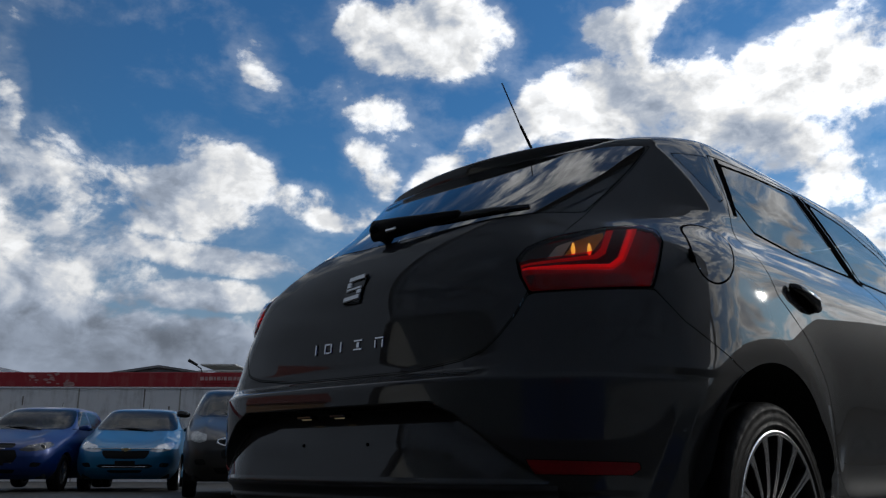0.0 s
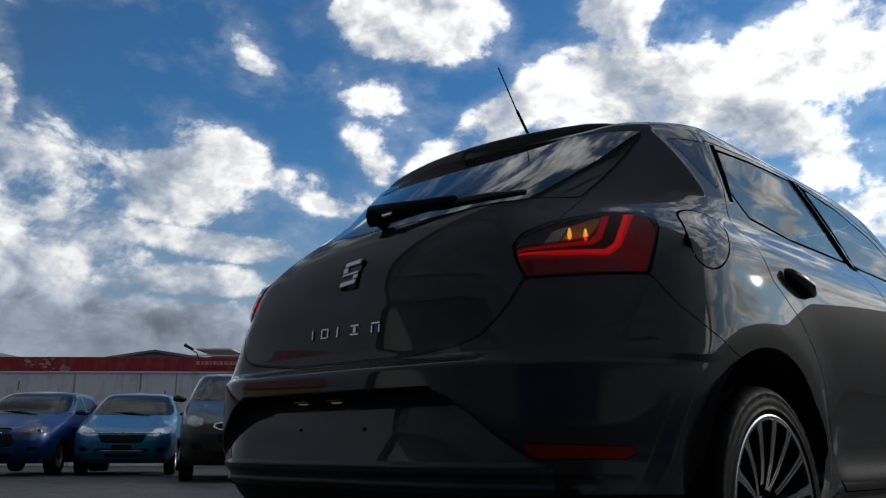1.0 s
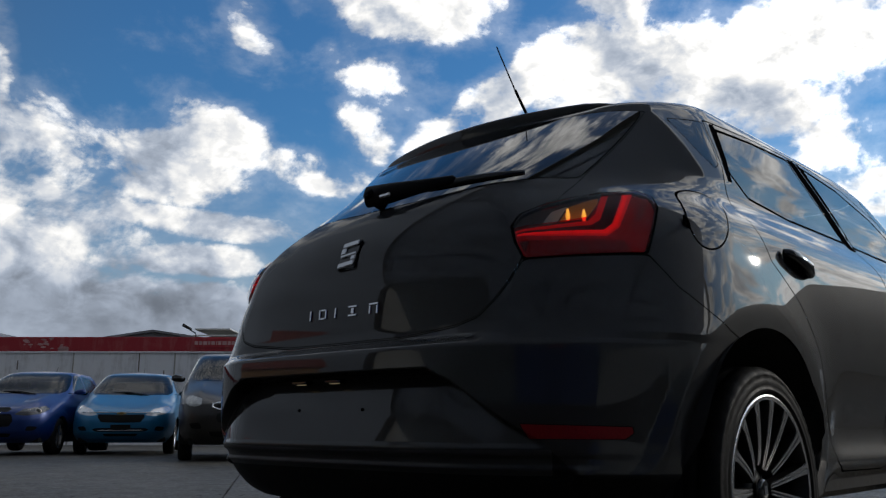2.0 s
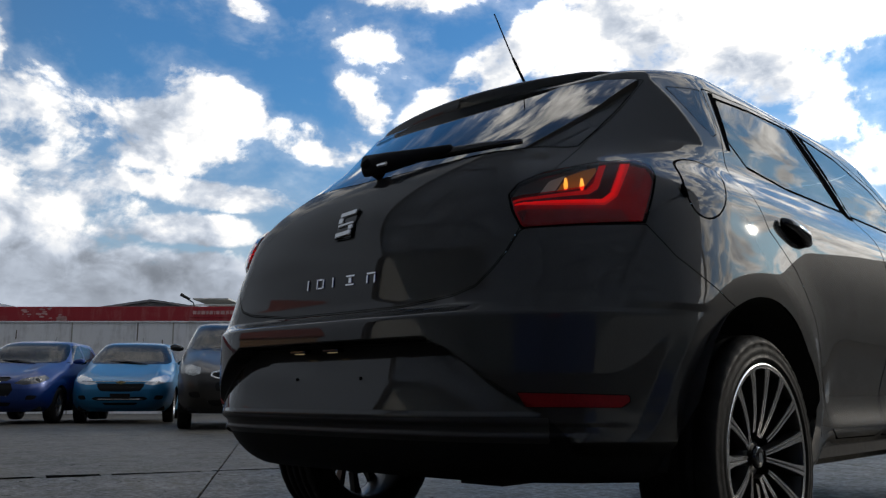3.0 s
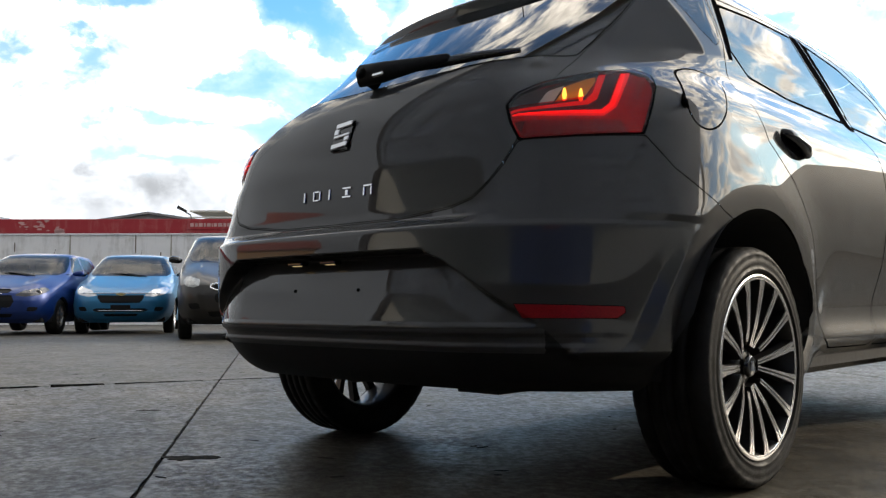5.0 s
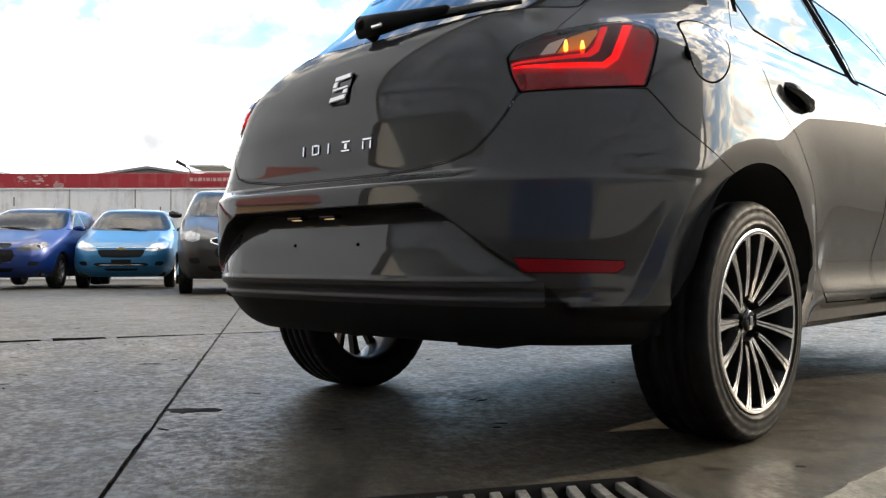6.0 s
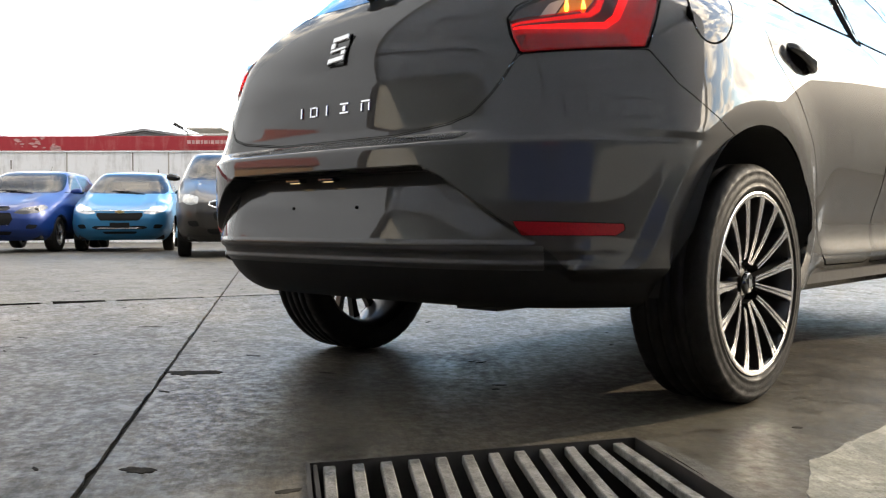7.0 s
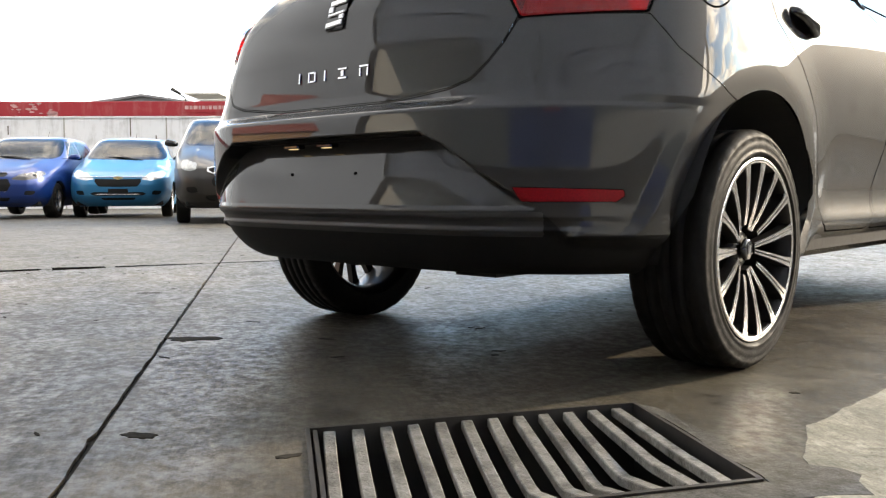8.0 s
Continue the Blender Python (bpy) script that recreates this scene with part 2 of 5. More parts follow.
JOINT = material("dirt in the joints", (.032, .029, .025), .95, vary=.4, scale=20, spec=.04)
STEEL = material("worn galvanised steel", (.20, .195, .18), .52, .4, vary=.55, scale=22, bump=.7, bump_scale=110, rough_vary=.2)
DARKSTEEL = material("dark steel angle", (.028, .025, .022), .6, .3, vary=.3, scale=14)
PIT = material("wet drain pit", (.012, .011, .010), .6)
def streaked(name, colour, dirt, amount=.5):
    """Painted render with rain streaks that run down and blotches of grime."""
    m = bpy.data.materials.new(name)
    m.use_nodes = True
    n = Nodes(m.node_tree)
    at = n.add("ShaderNodeTexCoord").outputs["Object"]
    run = n.noise(n.add("ShaderNodeVectorMath", {0: at, 1: (2.6, 1, .35)}, operation="MULTIPLY").outputs[0], 2.0, 7, .7, .3)
    blot = n.noise(at, 1.4, 7, .7, .5)
    f = n.math("MULTIPLY", n.ramp(n.math("ADD", n.math("MULTIPLY", run, .55), n.math("MULTIPLY", blot, .45)), .47, .68), amount)
    col = n.mix(f, (*colour, 1), (*dirt, 1))
    p = n.add("ShaderNodeBsdfPrincipled", {"Base Color": col, "Roughness": .85})
    b = n.add("ShaderNodeBump", {"Strength": .3, "Distance": .004, "Height": n.noise(at, 30, 4, .6)})
    n.t.links.new(b.outputs[0], p.inputs["Normal"])
    n.add("ShaderNodeOutputMaterial", {0: p.outputs[0]})
    return m


WALLWHITE = streaked("stained white render", (.74, .75, .77), (.36, .35, .34), .60)
GREYWALL = streaked("weathered grey wall", (.36, .355, .32), (.22, .21, .18), .6)
WALLRED = streaked("faded red paint", (.34, .026, .036), (.44, .16, .15), .55)
WALLBARE = material("flaked pale paint", (.50, .30, .29), .85, vary=.25, scale=8)
ROOFGREY = material("weathered sheet roof", (.20, .20, .21), .6, vary=.25, scale=1.5)
PALEBOARD = material("pale painted board", (.6, .6, .58), .7, vary=.15, scale=3)
SHEDWALL = material("olive grey shed cladding", (.28, .295, .31), .7, vary=.15, scale=.6)
PALECLAD = material("pale painted cladding", (.66, .65, .60), .7, vary=.15, scale=.5)
def sheeting(name, colour, through):
    """Thin pale roof sheet that lets some of the daylight through."""
    m = bpy.data.materials.new(name)
    m.use_nodes = True
    n = Nodes(m.node_tree)
    at = n.add("ShaderNodeTexCoord").outputs["Object"]
    k = n.ramp(n.noise(at, .8, 5, .6), .3, .7, .8, 1.1)
    c = n.add("ShaderNodeVectorMath", {0: colour, "Scale": k}, operation="SCALE").outputs[0]
    a = n.add("ShaderNodeBsdfDiffuse", {0: c}).outputs[0]
    b = n.add("ShaderNodeBsdfTranslucent", {0: c}).outputs[0]
    n.add("ShaderNodeOutputMaterial", {0: n.add("ShaderNodeMixShader", {0: through, 1: a, 2: b}).outputs[0]})
    return m


ROOFSHEET = sheeting("translucent grey green roof sheet", (.71, .745, .80), .64)
SHEDDARK = material("dark shed interior", (.14, .13, .11), .9, vary=.2, scale=.5)
REDROOF = material("brick red roof", (.30, .085, .065), .8, vary=.2, scale=1.2)
OCHRE = material("ochre render", (.42, .24, .12), .85, vary=.15, scale=1.0)
BLUEBOARD = material("blue banner", (.03, .07, .26), .6, vary=.1, scale=2)
REDBOARD = material("red banner panel", (.40, .03, .04), .6, vary=.1, scale=2)


# ---- building tools ----
def mesh_of(name, V, F, mat, N=None, smooth=True):
    me = bpy.data.meshes.new(name)
    V = np.asarray(V, float)
    used = sorted({i for f in F for i in f})
    to = {j: k for k, j in enumerate(used)}
    me.from_pydata([tuple(V[j]) for j in used], [], [tuple(to[i] for i in f) for f in F])
    me.materials.append(mat)
    me.polygons.foreach_set("use_smooth", [smooth] * len(me.polygons))
    if N is not None and len(used):
        me.normals_split_custom_set_from_vertices([tuple(N[j]) for j in used])
    me.update()
    return me


def link(name, me, parent=None, label=""):
    ob = new(name, me)
    ob.parent = parent
    return tagged(ob, label)


def part(name, VF, mat, parent, label="", smooth=False, N=None, at=None):
    """Links points and faces (or a bmesh) as ONE mesh object under a thing or a part."""
    if isinstance(VF, bmesh.types.BMesh):
        me = bpy.data.meshes.new(name)
        VF.to_mesh(me)
        VF.free()
        me.materials.append(mat)
        me.polygons.foreach_set("use_smooth", [smooth] * len(me.polygons))
    else:
        me = mesh_of(name, VF[0], VF[1], mat, N, smooth)
    ob = link(name, me, parent, label)
    if at is not None:
        ob.matrix_basis = at
    return ob


def thing(name, label, category, group="", at=None):
    ob = tagged(new(name), label, category, group)
    ob.empty_display_size = .1
    if at is not None:
        ob.matrix_basis = at
    return ob


def box(x0, x1, y0, y1, z0, z1, bevel=.004, seg=1):
    bm = bmesh.new()
    bmesh.ops.create_cube(bm, size=1)
    for v in bm.verts:
        v.co = ((x0 + x1) / 2 + v.co.x * (x1 - x0), (y0 + y1) / 2 + v.co.y * (y1 - y0), (z0 + z1) / 2 + v.co.z * (z1 - z0))
    if bevel:
        bmesh.ops.bevel(bm, geom=bm.edges[:], offset=bevel, segments=seg, affect="EDGES", clamp_overlap=True)
    return bm


def lathe(profile, n=48, closed=False):
    """Turns (x along the axle, radius) pairs about the x axis."""
    V, F = [], []
    m = len(profile)
    for i in range(n):
        a = 2 * math.pi * i / n
        V += [(x, r * math.cos(a), r * math.sin(a)) for x, r in profile]
    for i in range(n):
        j = (i + 1) % n
        for k in range(m if closed else m - 1):
            l = (k + 1) % m
            F.append((i * m + k, i * m + l, j * m + l, j * m + k))
    return V, F


def tube(path, radii, n=10, squash=1.0, up=(0, 0, 1)):
    """A round or flattened rod along a path, closed at both ends."""
    V, F = [], []
    P = [Vector(p) for p in path]
    for i, p in enumerate(P):
        d = (P[min(i + 1, len(P) - 1)] - P[max(i - 1, 0)]).normalized()
        s = d.cross(Vector(up)).normalized()
        u = s.cross(d)
        r = radii[i] if isinstance(radii, (list, tuple)) else radii
        V += [tuple(p + s * (r * math.cos(a)) + u * (r * squash * math.sin(a))) for a in (2 * math.pi * k / n for k in range(n))]
    for i in range(len(P) - 1):
        for k in range(n):
            l = (k + 1) % n
            F.append((i * n + k, i * n + l, (i + 1) * n + l, (i + 1) * n + k))
    F += [tuple(range(n))[::-1], tuple(range((len(P) - 1) * n, len(P) * n))]
    return V, F


def slab(outline, z0, z1):
    """A plate of any plan, standing from z0 to z1."""
    n = len(outline)
    V = [(x, y, z0) for x, y in outline] + [(x, y, z1) for x, y in outline]
    F = [tuple(range(n))[::-1], tuple(range(n, 2 * n))] + [(i, (i + 1) % n, n + (i + 1) % n, n + i) for i in range(n)]
    return V, F


def joined(*groups):
    V, F = [], []
    for v, f in groups:
        k = len(V)
        V += list(v)
        F += [tuple(i + k for i in q) for q in f]
    return V, F


def moved(VF, m):
    return [tuple(m @ Vector(v)) for v in VF[0]], VF[1]


class Sheet:
    """A piece of car skin that can be cut along smooth lines."""

    def __init__(self, V, N, F):
        self.V, self.N, self.F = V, N, F

    def split(self, g):
        """Two pieces: where g is below zero, and the rest."""
        V, N = [tuple(v) for v in self.V], [tuple(v) for v in self.N]
        g = [0.0 if abs(q) < 1e-7 else float(q) for q in g]
        cut, a, b = {}, [], []
        for f in self.F:
            s = [g[i] for i in f]
            if max(s) <= 0:
                a.append(f)
            elif min(s) >= 0:
                b.append(f)
            else:
                fa, fb = [], []
                n = len(f)
                for k in range(n):
                    i, j = f[k], f[(k + 1) % n]
                    if s[k] <= 0:
                        fa.append(i)
                    if s[k] >= 0:
                        fb.append(i)
                    if s[k] * g[j] < 0:
                        key = (i, j) if i < j else (j, i)
                        if key not in cut:
                            t = g[key[0]] / (g[key[0]] - g[key[1]])
                            p, q = V[key[0]], V[key[1]]
                            V.append(tuple(p[c] + (q[c] - p[c]) * t for c in range(3)))
                            p, q = N[key[0]], N[key[1]]
                            N.append(tuple(p[c] + (q[c] - p[c]) * t for c in range(3)))
                            cut[key] = len(V) - 1
                        fa.append(cut[key])
                        fb.append(cut[key])
                if len(fa) > 2:
                    a.append(tuple(fa))
                if len(fb) > 2:
                    b.append(tuple(fb))
        V, N = np.array(V), np.array(N)
        return Sheet(V, N, a).tidy(), Sheet(V, N, b).tidy()

    def tidy(self):
        used = np.unique(np.concatenate([np.array(f) for f in self.F])) if self.F else np.zeros(0, int)
        to = np.full(len(self.V), -1)
        to[used] = np.arange(len(used))
        to = to.tolist()
        self.V, self.N, self.F = self.V[used], self.N[used], [tuple(to[i] for i in f) for f in self.F]
        return self

    def refined(self):
        """The same piece with every face cut into smaller ones."""
        V, N, F, mids = [tuple(v) for v in self.V], [tuple(v) for v in self.N], [], {}

        def middle(i, j):
            key = (i, j) if i < j else (j, i)
            if key not in mids:
                mids[key] = len(V)
                V.append(tuple((V[i][c] + V[j][c]) / 2 for c in range(3)))
                N.append(tuple((N[i][c] + N[j][c]) / 2 for c in range(3)))
            return mids[key]

        for f in self.F:
            n = len(f)
            m = [middle(f[k], f[(k + 1) % n]) for k in range(n)]
            V.append(tuple(sum(V[i][c] for i in f) / n for c in range(3)))
            N.append(tuple(sum(N[i][c] for i in f) / n for c in range(3)))
            F += [(f[k], m[k], len(V) - 1, m[k - 1]) for k in range(n)]
        return Sheet(np.array(V), np.array(N), F)

    def raised(self, d):
        """The same piece lifted off the skin by d metres."""
        n = self.N / np.maximum(np.linalg.norm(self.N, axis=1, keepdims=True), 1e-9)
        return Sheet(self.V + n * d, self.N, self.F)

    def both(self, mask_x=0.0):
        return self.split(self.V[:, 0] - mask_x)

    def put(self, name, mat, parent, label=""):
        return part(name, (self.V, self.F), mat, parent, label, True, self.N)


def outline_distance(P, poly, r=0.0):
    """Signed distance in a plane to a closed outline, negative inside, with its corners rounded by r."""
    A = np.array(poly, float)
    B = np.roll(A, -1, 0)
    best, inside = np.full(len(P), 1e9), np.zeros(len(P), bool)
    for a, b in zip(A, B):
        e, w = b - a, P - a
        t = np.clip(w @ e / (e @ e), 0, 1)
        best = np.minimum(best, np.hypot(*(w - t[:, None] * e).T))
        c = (a[1] > P[:, 1]) != (b[1] > P[:, 1])
        with np.errstate(divide="ignore", invalid="ignore"):
            cross = (b[0] - a[0]) * (P[:, 1] - a[1]) / (b[1] - a[1]) + a[0]
        inside ^= c & (P[:, 0] < cross)
    return np.where(inside, -best, best) - r


WRAP = .0190        # metres of skin to a degree round the tail


def tail_plane(V):
    return np.stack([np.degrees(np.arctan2(np.abs(V[:, 0]), .5 - V[:, 1])) * WRAP, V[:, 2]], 1)


def nose_plane(V):
    return np.stack([np.degrees(np.arctan2(np.abs(V[:, 0]), V[:, 1] - .9)) * WRAP, V[:, 2]], 1)


def side_plane(V):
    return V[:, 1:3]


def wrapped(poly):
    return [(a * WRAP, z) for a, z in poly]


def pch(xs, ys):
    """A smooth curve through a few values that never overshoots them."""
    xs, ys = np.array(xs, float), np.array(ys, float)
    h, d = np.diff(xs), np.diff(ys) / np.diff(xs)
    m = np.zeros_like(xs)
    m[0], m[-1] = d[0], d[-1]
    for i in range(1, len(xs) - 1):
        if d[i - 1] * d[i] > 0:
            w1, w2 = 2 * h[i] + h[i - 1], h[i] + 2 * h[i - 1]
            m[i] = (w1 + w2) / (w1 / d[i - 1] + w2 / d[i])

    def f(q):
        q = np.clip(np.asarray(q, float), xs[0], xs[-1])
        i = np.clip(np.searchsorted(xs, q) - 1, 0, len(xs) - 2)
        t = (q - xs[i]) / h[i]
        return (ys[i] * (1 + 2 * t) * (1 - t) ** 2 + m[i] * h[i] * t * (1 - t) ** 2
                + ys[i + 1] * t * t * (3 - 2 * t) + m[i + 1] * h[i] * t * t * (t - 1))
    return f


def step(a, b, q):
    t = np.clip((q - a) / (b - a), 0, 1)
    return t * t * (3 - 2 * t)


# ---- the hatchback's skin: a stack of rounded outlines, one for every height ----
# y runs forward from the rear axle, x to the car's right
REAR = pch([.25, .265, .285, .31, .34, .365, .372, .40, .46, .52, .60, .638, .647, .654, .675, .70, .78, .86, .92, .98, 1.03, 1.06, 1.20, 1.33, 1.37, 1.40, 1.425, 1.445, 1.458],
           [-.60, -.64, -.675, -.702, -.726, -.740, -.750, -.765, -.778, -.785, -.787, -.786, -.783, -.772, -.720, -.716, -.712, -.706, -.692, -.655, -.612, -.577, -.388, -.252, -.205, -.13, .06, .50, .95])
FRONT = pch([.25, .30, .45, .60, .70, .76, .82, .90, .96, 1.00, 1.20, 1.35, 1.41, 1.44, 1.458],
            [3.12, 3.20, 3.26, 3.25, 3.20, 3.10, 2.90, 2.62, 2.42, 2.34, 2.10, 1.84, 1.62, 1.38, 1.10])
HALF = pch([.25, .28, .33, .37, .42, .55, .66, .74, .80, .835, .86, .92, .97, 1.005, 1.03, 1.05, 1.07, 1.09, 1.12, 1.20, 1.30, 1.372, 1.415, 1.438, 1.450, 1.458],
           [.765, .785, .798, .804, .806, .821, .836, .845, .8495, .8495, .8475, .8405, .828, .810, .790, .768, .750, .742, .734, .712, .676, .648, .618, .56, .40, .03])
RX = pch([.25, .30, .40, .66, .80, .95, 1.05, 1.2, 1.33, 1.38, 1.458], [.46, .43, .42, .47, .48, .46, .42, .26, .20, .20, .02])
RY = pch([.25, .30, .40, .66, .80, .95, 1.05, 1.2, 1.33, 1.38, 1.458], [.44, .40, .40, .47, .48, .48, .46, .33, .26, .24, .02])
CROWN = pch([.25, .40, .66, .85, 1.0, 1.2, 1.40, 1.458], [.06, .06, .06, .08, .12, .15, .09, .0])
CORNER = pch([.58, .638, .647, .656, .70, .78, .90], [-.787, -.785, -.782, -.774, -.753, -.731, -.699])
HATCHBACK = (HALF, REAR, FRONT, RX, RY, CROWN)
POW = 2.05


def skin(z, form, n_rear=64, n_corner=104, n_side=190, n_front=30):
    """The right half of the outline at the height z: x and y from the middle of the tail to the middle of the nose."""
    w, yr, yf, rx, ry, c = (float(f(z)) for f in form)
    k = np.linspace(0, 1, n_corner + 1)[1:]
    ang = k * math.pi / 2
    xs = [np.linspace(0, w - rx, n_rear + 1), w - rx + rx * np.sin(ang) ** (2 / POW)]
    ys = [np.full(n_rear + 1, yr), yr + ry - ry * np.cos(ang) ** (2 / POW)]
    k = step(.85, 1.05, z)
    fx, fy = min(.44 - .14 * k, w * .8), min(.58 - .13 * k, (yf - yr) * .3)
    k = np.linspace(0, 1, n_side + 1)[1:] ** 1.6
    xs.append(np.full(n_side, w))
    ys.append(yr + ry + (yf - fy - yr - ry) * k)
    ang = np.linspace(0, 1, n_corner + 1)[1:] * math.pi / 2
    xs.append(w - fx + fx * np.cos(ang) ** .85)
    ys.append(yf - fy + fy * np.sin(ang) ** .85)
    xs.append(np.linspace(w - fx, 0, n_front + 1)[1:])
    ys.append(np.full(n_front, yf))
    x, y = np.concatenate(xs), np.concatenate(ys)
    near = 1 - step(yr + .2, yr + 1.1, y)
    y = y + c * (x / max(w, .05)) ** 2 * near
    x = x - .030 * (1 - step(-.70, .75, y)) ** 1.5 * (x / max(w, .05)) - .03 * step(1.6, 3.0, y) * (x / max(w, .05))
    return x, y


def swell(P):
    """Arch flares, the plate hollow, the lip over the lower valance and the scoop of the doors, pressed into the skin."""
    x, y, z = P[:, 0], P[:, 1], P[:, 2]
    ax = np.abs(x)
    sx = np.sign(x)
    for yc in (0.0, 2.469):
        d = np.hypot(y - yc + .02, z - .337)
        # a flat lip round the opening, and above it a broad swell that fades up into the wing
        u = .5 * (d - .424 + np.sqrt((d - .424) ** 2 + .014 ** 2))
        t = np.clip(u / .19, 0, 1)
        high = step(.25, .75, (z - .337) / np.maximum(d, .01))
        flare = .023 * ((1 - t) ** 2 * high + step(.462, .420, d) * (1 - high)) * step(.28, .45, z) * (ax > .5)
        P[:, 0] += sx * flare
    doors = step(.42, .60, y) * step(2.1, 1.9, y)
    P[:, 0] -= sx * .022 * np.exp(-((z - .47) / .10) ** 2) * doors * (ax > .5)
    P[:, 0] -= sx * .065 * step(.37, .25, z) * doors * (ax > .5)
    P[:, 0] += sx * .010 * np.exp(-((z - .37) / .03) ** 2) * doors * (ax > .5)
    # the shelf over the bumper melts into the rounded corners
    az = np.degrees(np.arctan2(ax, .5 - y))
    run = CORNER(z)
    P[:, 1] -= np.clip(REAR(z) - run, 0, .06) * step(15, 27, az) * step(60, 42, az) * step(.60, .63, z) * step(.88, .80, z)
    # the corners of the bumper stand upright down to their lower edge
    P[:, 1] -= np.clip(REAR(z) - REAR(.47), 0, .05) * step(29.5, 33, az) * step(62, 50, az) * (z < .47) * step(.33, .362, z)
    P[:, 1] -= .007 * np.clip((.425 - z) / .06, 0, 1) * step(30.5, 33, az) * step(62, 50, az) * step(.33, .362, z)
    # plate hollow in the bumper: a crisp overhang, slanting ends, and a face that comes out to meet the lower edge
    edge = .392 + np.clip(.583 - z, 0, 1) * 1.38 - .03 * step(.565, .592, z)
    inside = step(-.013, .017, edge - ax) * step(.596, .587, z) * step(.416, .428, z) * (y < -.3)
    depth = .004 + .058 * np.clip((z - .42) / .16, 0, 1)
    P[:, 1] += inside * depth
    # groove under the bumper skin, above the black valance
    P[:, 1] += .010 * step(.405, .395, z) * step(.372, .385, z) * (y < -.3) * step(.78, .60, ax)
    return P


LEVELS = np.concatenate([np.linspace(.25, .36, 13), np.linspace(.365, .70, 104)[:-1], np.linspace(.70, 1.36, 104)[:-1], 1.36 + .098 * np.sin(np.linspace(0, 1, 20) * math.pi / 2)])


def blurred(A, size, weight):
    """Evens out the rows of a grid from level to level, where the weight says so."""
    n = int(3 * size)
    kern = np.exp(-.5 * (np.arange(-n, n + 1) / size) ** 2)
    kern /= kern.sum()
    pad = np.concatenate([np.repeat(A[:1], n, 0), A, np.repeat(A[-1:], n, 0)])
    out = sum(w * pad[i:i + len(A)] for i, w in enumerate(kern))
    return A + (out - A) * weight


def skin_grid(form=HATCHBACK, levels=LEVELS, press=swell, counts=(64, 104, 190, 30)):
    rows = []
    for z in levels:
        x, y = skin(z, form, *counts)
        X, Y = np.concatenate([-x[:0:-1], x]), np.concatenate([y[:0:-1], y])
        rows.append(np.stack([X, Y, np.full_like(X, z)], 1))
    G = np.array(rows)
    nz, nx = G.shape[:2]
    G[..., :2] = blurred(G[..., :2], 4.2, step(.69, .76, G[..., 2:]) * step(1.36, 1.30, G[..., 2:]))
    P = press(G.reshape(-1, 3).copy()).reshape(nz, nx, 3)
    du, dv = np.gradient(P, axis=1), np.gradient(P, axis=0)
    # both ends of every row meet at the nose
    N = np.cross(du, dv)
    N /= np.maximum(np.linalg.norm(N, axis=2, keepdims=True), 1e-9)
    for _ in range(10):
        M = N.copy()
        for ax in (0, 1):
            for k in (-1, 1):
                S = np.roll(N, k, ax)
                M += S * np.exp(-(1 - (S * N).sum(2, keepdims=True)) / .004)
        M[0], M[-1], M[:, 0], M[:, -1] = N[0], N[-1], N[:, 0], N[:, -1]
        N = M / np.maximum(np.linalg.norm(M, axis=2, keepdims=True), 1e-9)
    if press is swell:
        # one even sweep across the tailgate, with a soft crease between the lamps
        x, y, z = P[..., 0], P[..., 1], P[..., 2]
        az = np.degrees(np.arctan2(np.abs(x), .5 - y))
        rise = pch([.66, .74, .80, .86, .92, .98, 1.04, 1.11], [.02, .045, .075, .15, .27, .40, .52, .62])(z) + .035 * step(.803, .815, z)
        M = np.stack([.25 * x + .6 * x ** 3, -np.sqrt(np.maximum(1 - rise ** 2, .1)), rise], -1)
        w = (step(.69, .71, z) * step(1.112, 1.104, z) * step(27, 20, az) * (y < 0))[..., None]
        N = N + (M - N) * w
        # calm wings between the tailgate, the lamps and the arches
        w = (step(21, 26, az) * step(47, 42, az) * step(.685, .715, z) * step(.85, .835, z) * (y < 0))[..., None]
        one = np.ones_like(w)
        M = blurred(blurred(N, 8.0, one).transpose(1, 0, 2), 16.0, one.transpose(1, 0, 2)).transpose(1, 0, 2)
        N = N + (M - N) * w
        # the rear pillar folds along a line from the roof's corner down to the shoulder
        fold = np.interp(z, [1.10, 1.163, 1.230, 1.291, 1.347], [53.4, 52.5, 50.3, 47.7, 45.0])
        w = step(1.125, 1.15, z) * step(1.40, 1.35, z) * (y < .6)
        side = np.sign(x)
        B = np.stack([.72 * side, np.full_like(x, -.48), np.full_like(x, .50)], -1)
        C = np.stack([.90 * side, np.full_like(x, -.20), np.full_like(x, .39)], -1)
        wb = w * step(fold - 13, fold - 3, az) * step(fold + .5, fold - .5, az)
        wc = w * step(fold - .5, fold + .5, az) * step(fold + 12, fold + 3, az)
        N = N + (B - N) * wb[..., None] + (C - N) * wc[..., None]
        N /= np.maximum(np.linalg.norm(N, axis=2, keepdims=True), 1e-9)
    i = np.arange(nz * nx).reshape(nz, nx)
    F = np.stack([i[:-1, :-1], i[:-1, 1:], i[1:, 1:], i[1:, :-1]], -1).reshape(-1, 4)
    return P.reshape(-1, 3), N.reshape(-1, 3), F


# ---- the grey hatchback ----
hatchback = thing("hatchback", "dark grey metallic five-door hatchback with lit tail lights on concrete", "car")
AXLES = (0.0, 2.469)
shut_lines = []


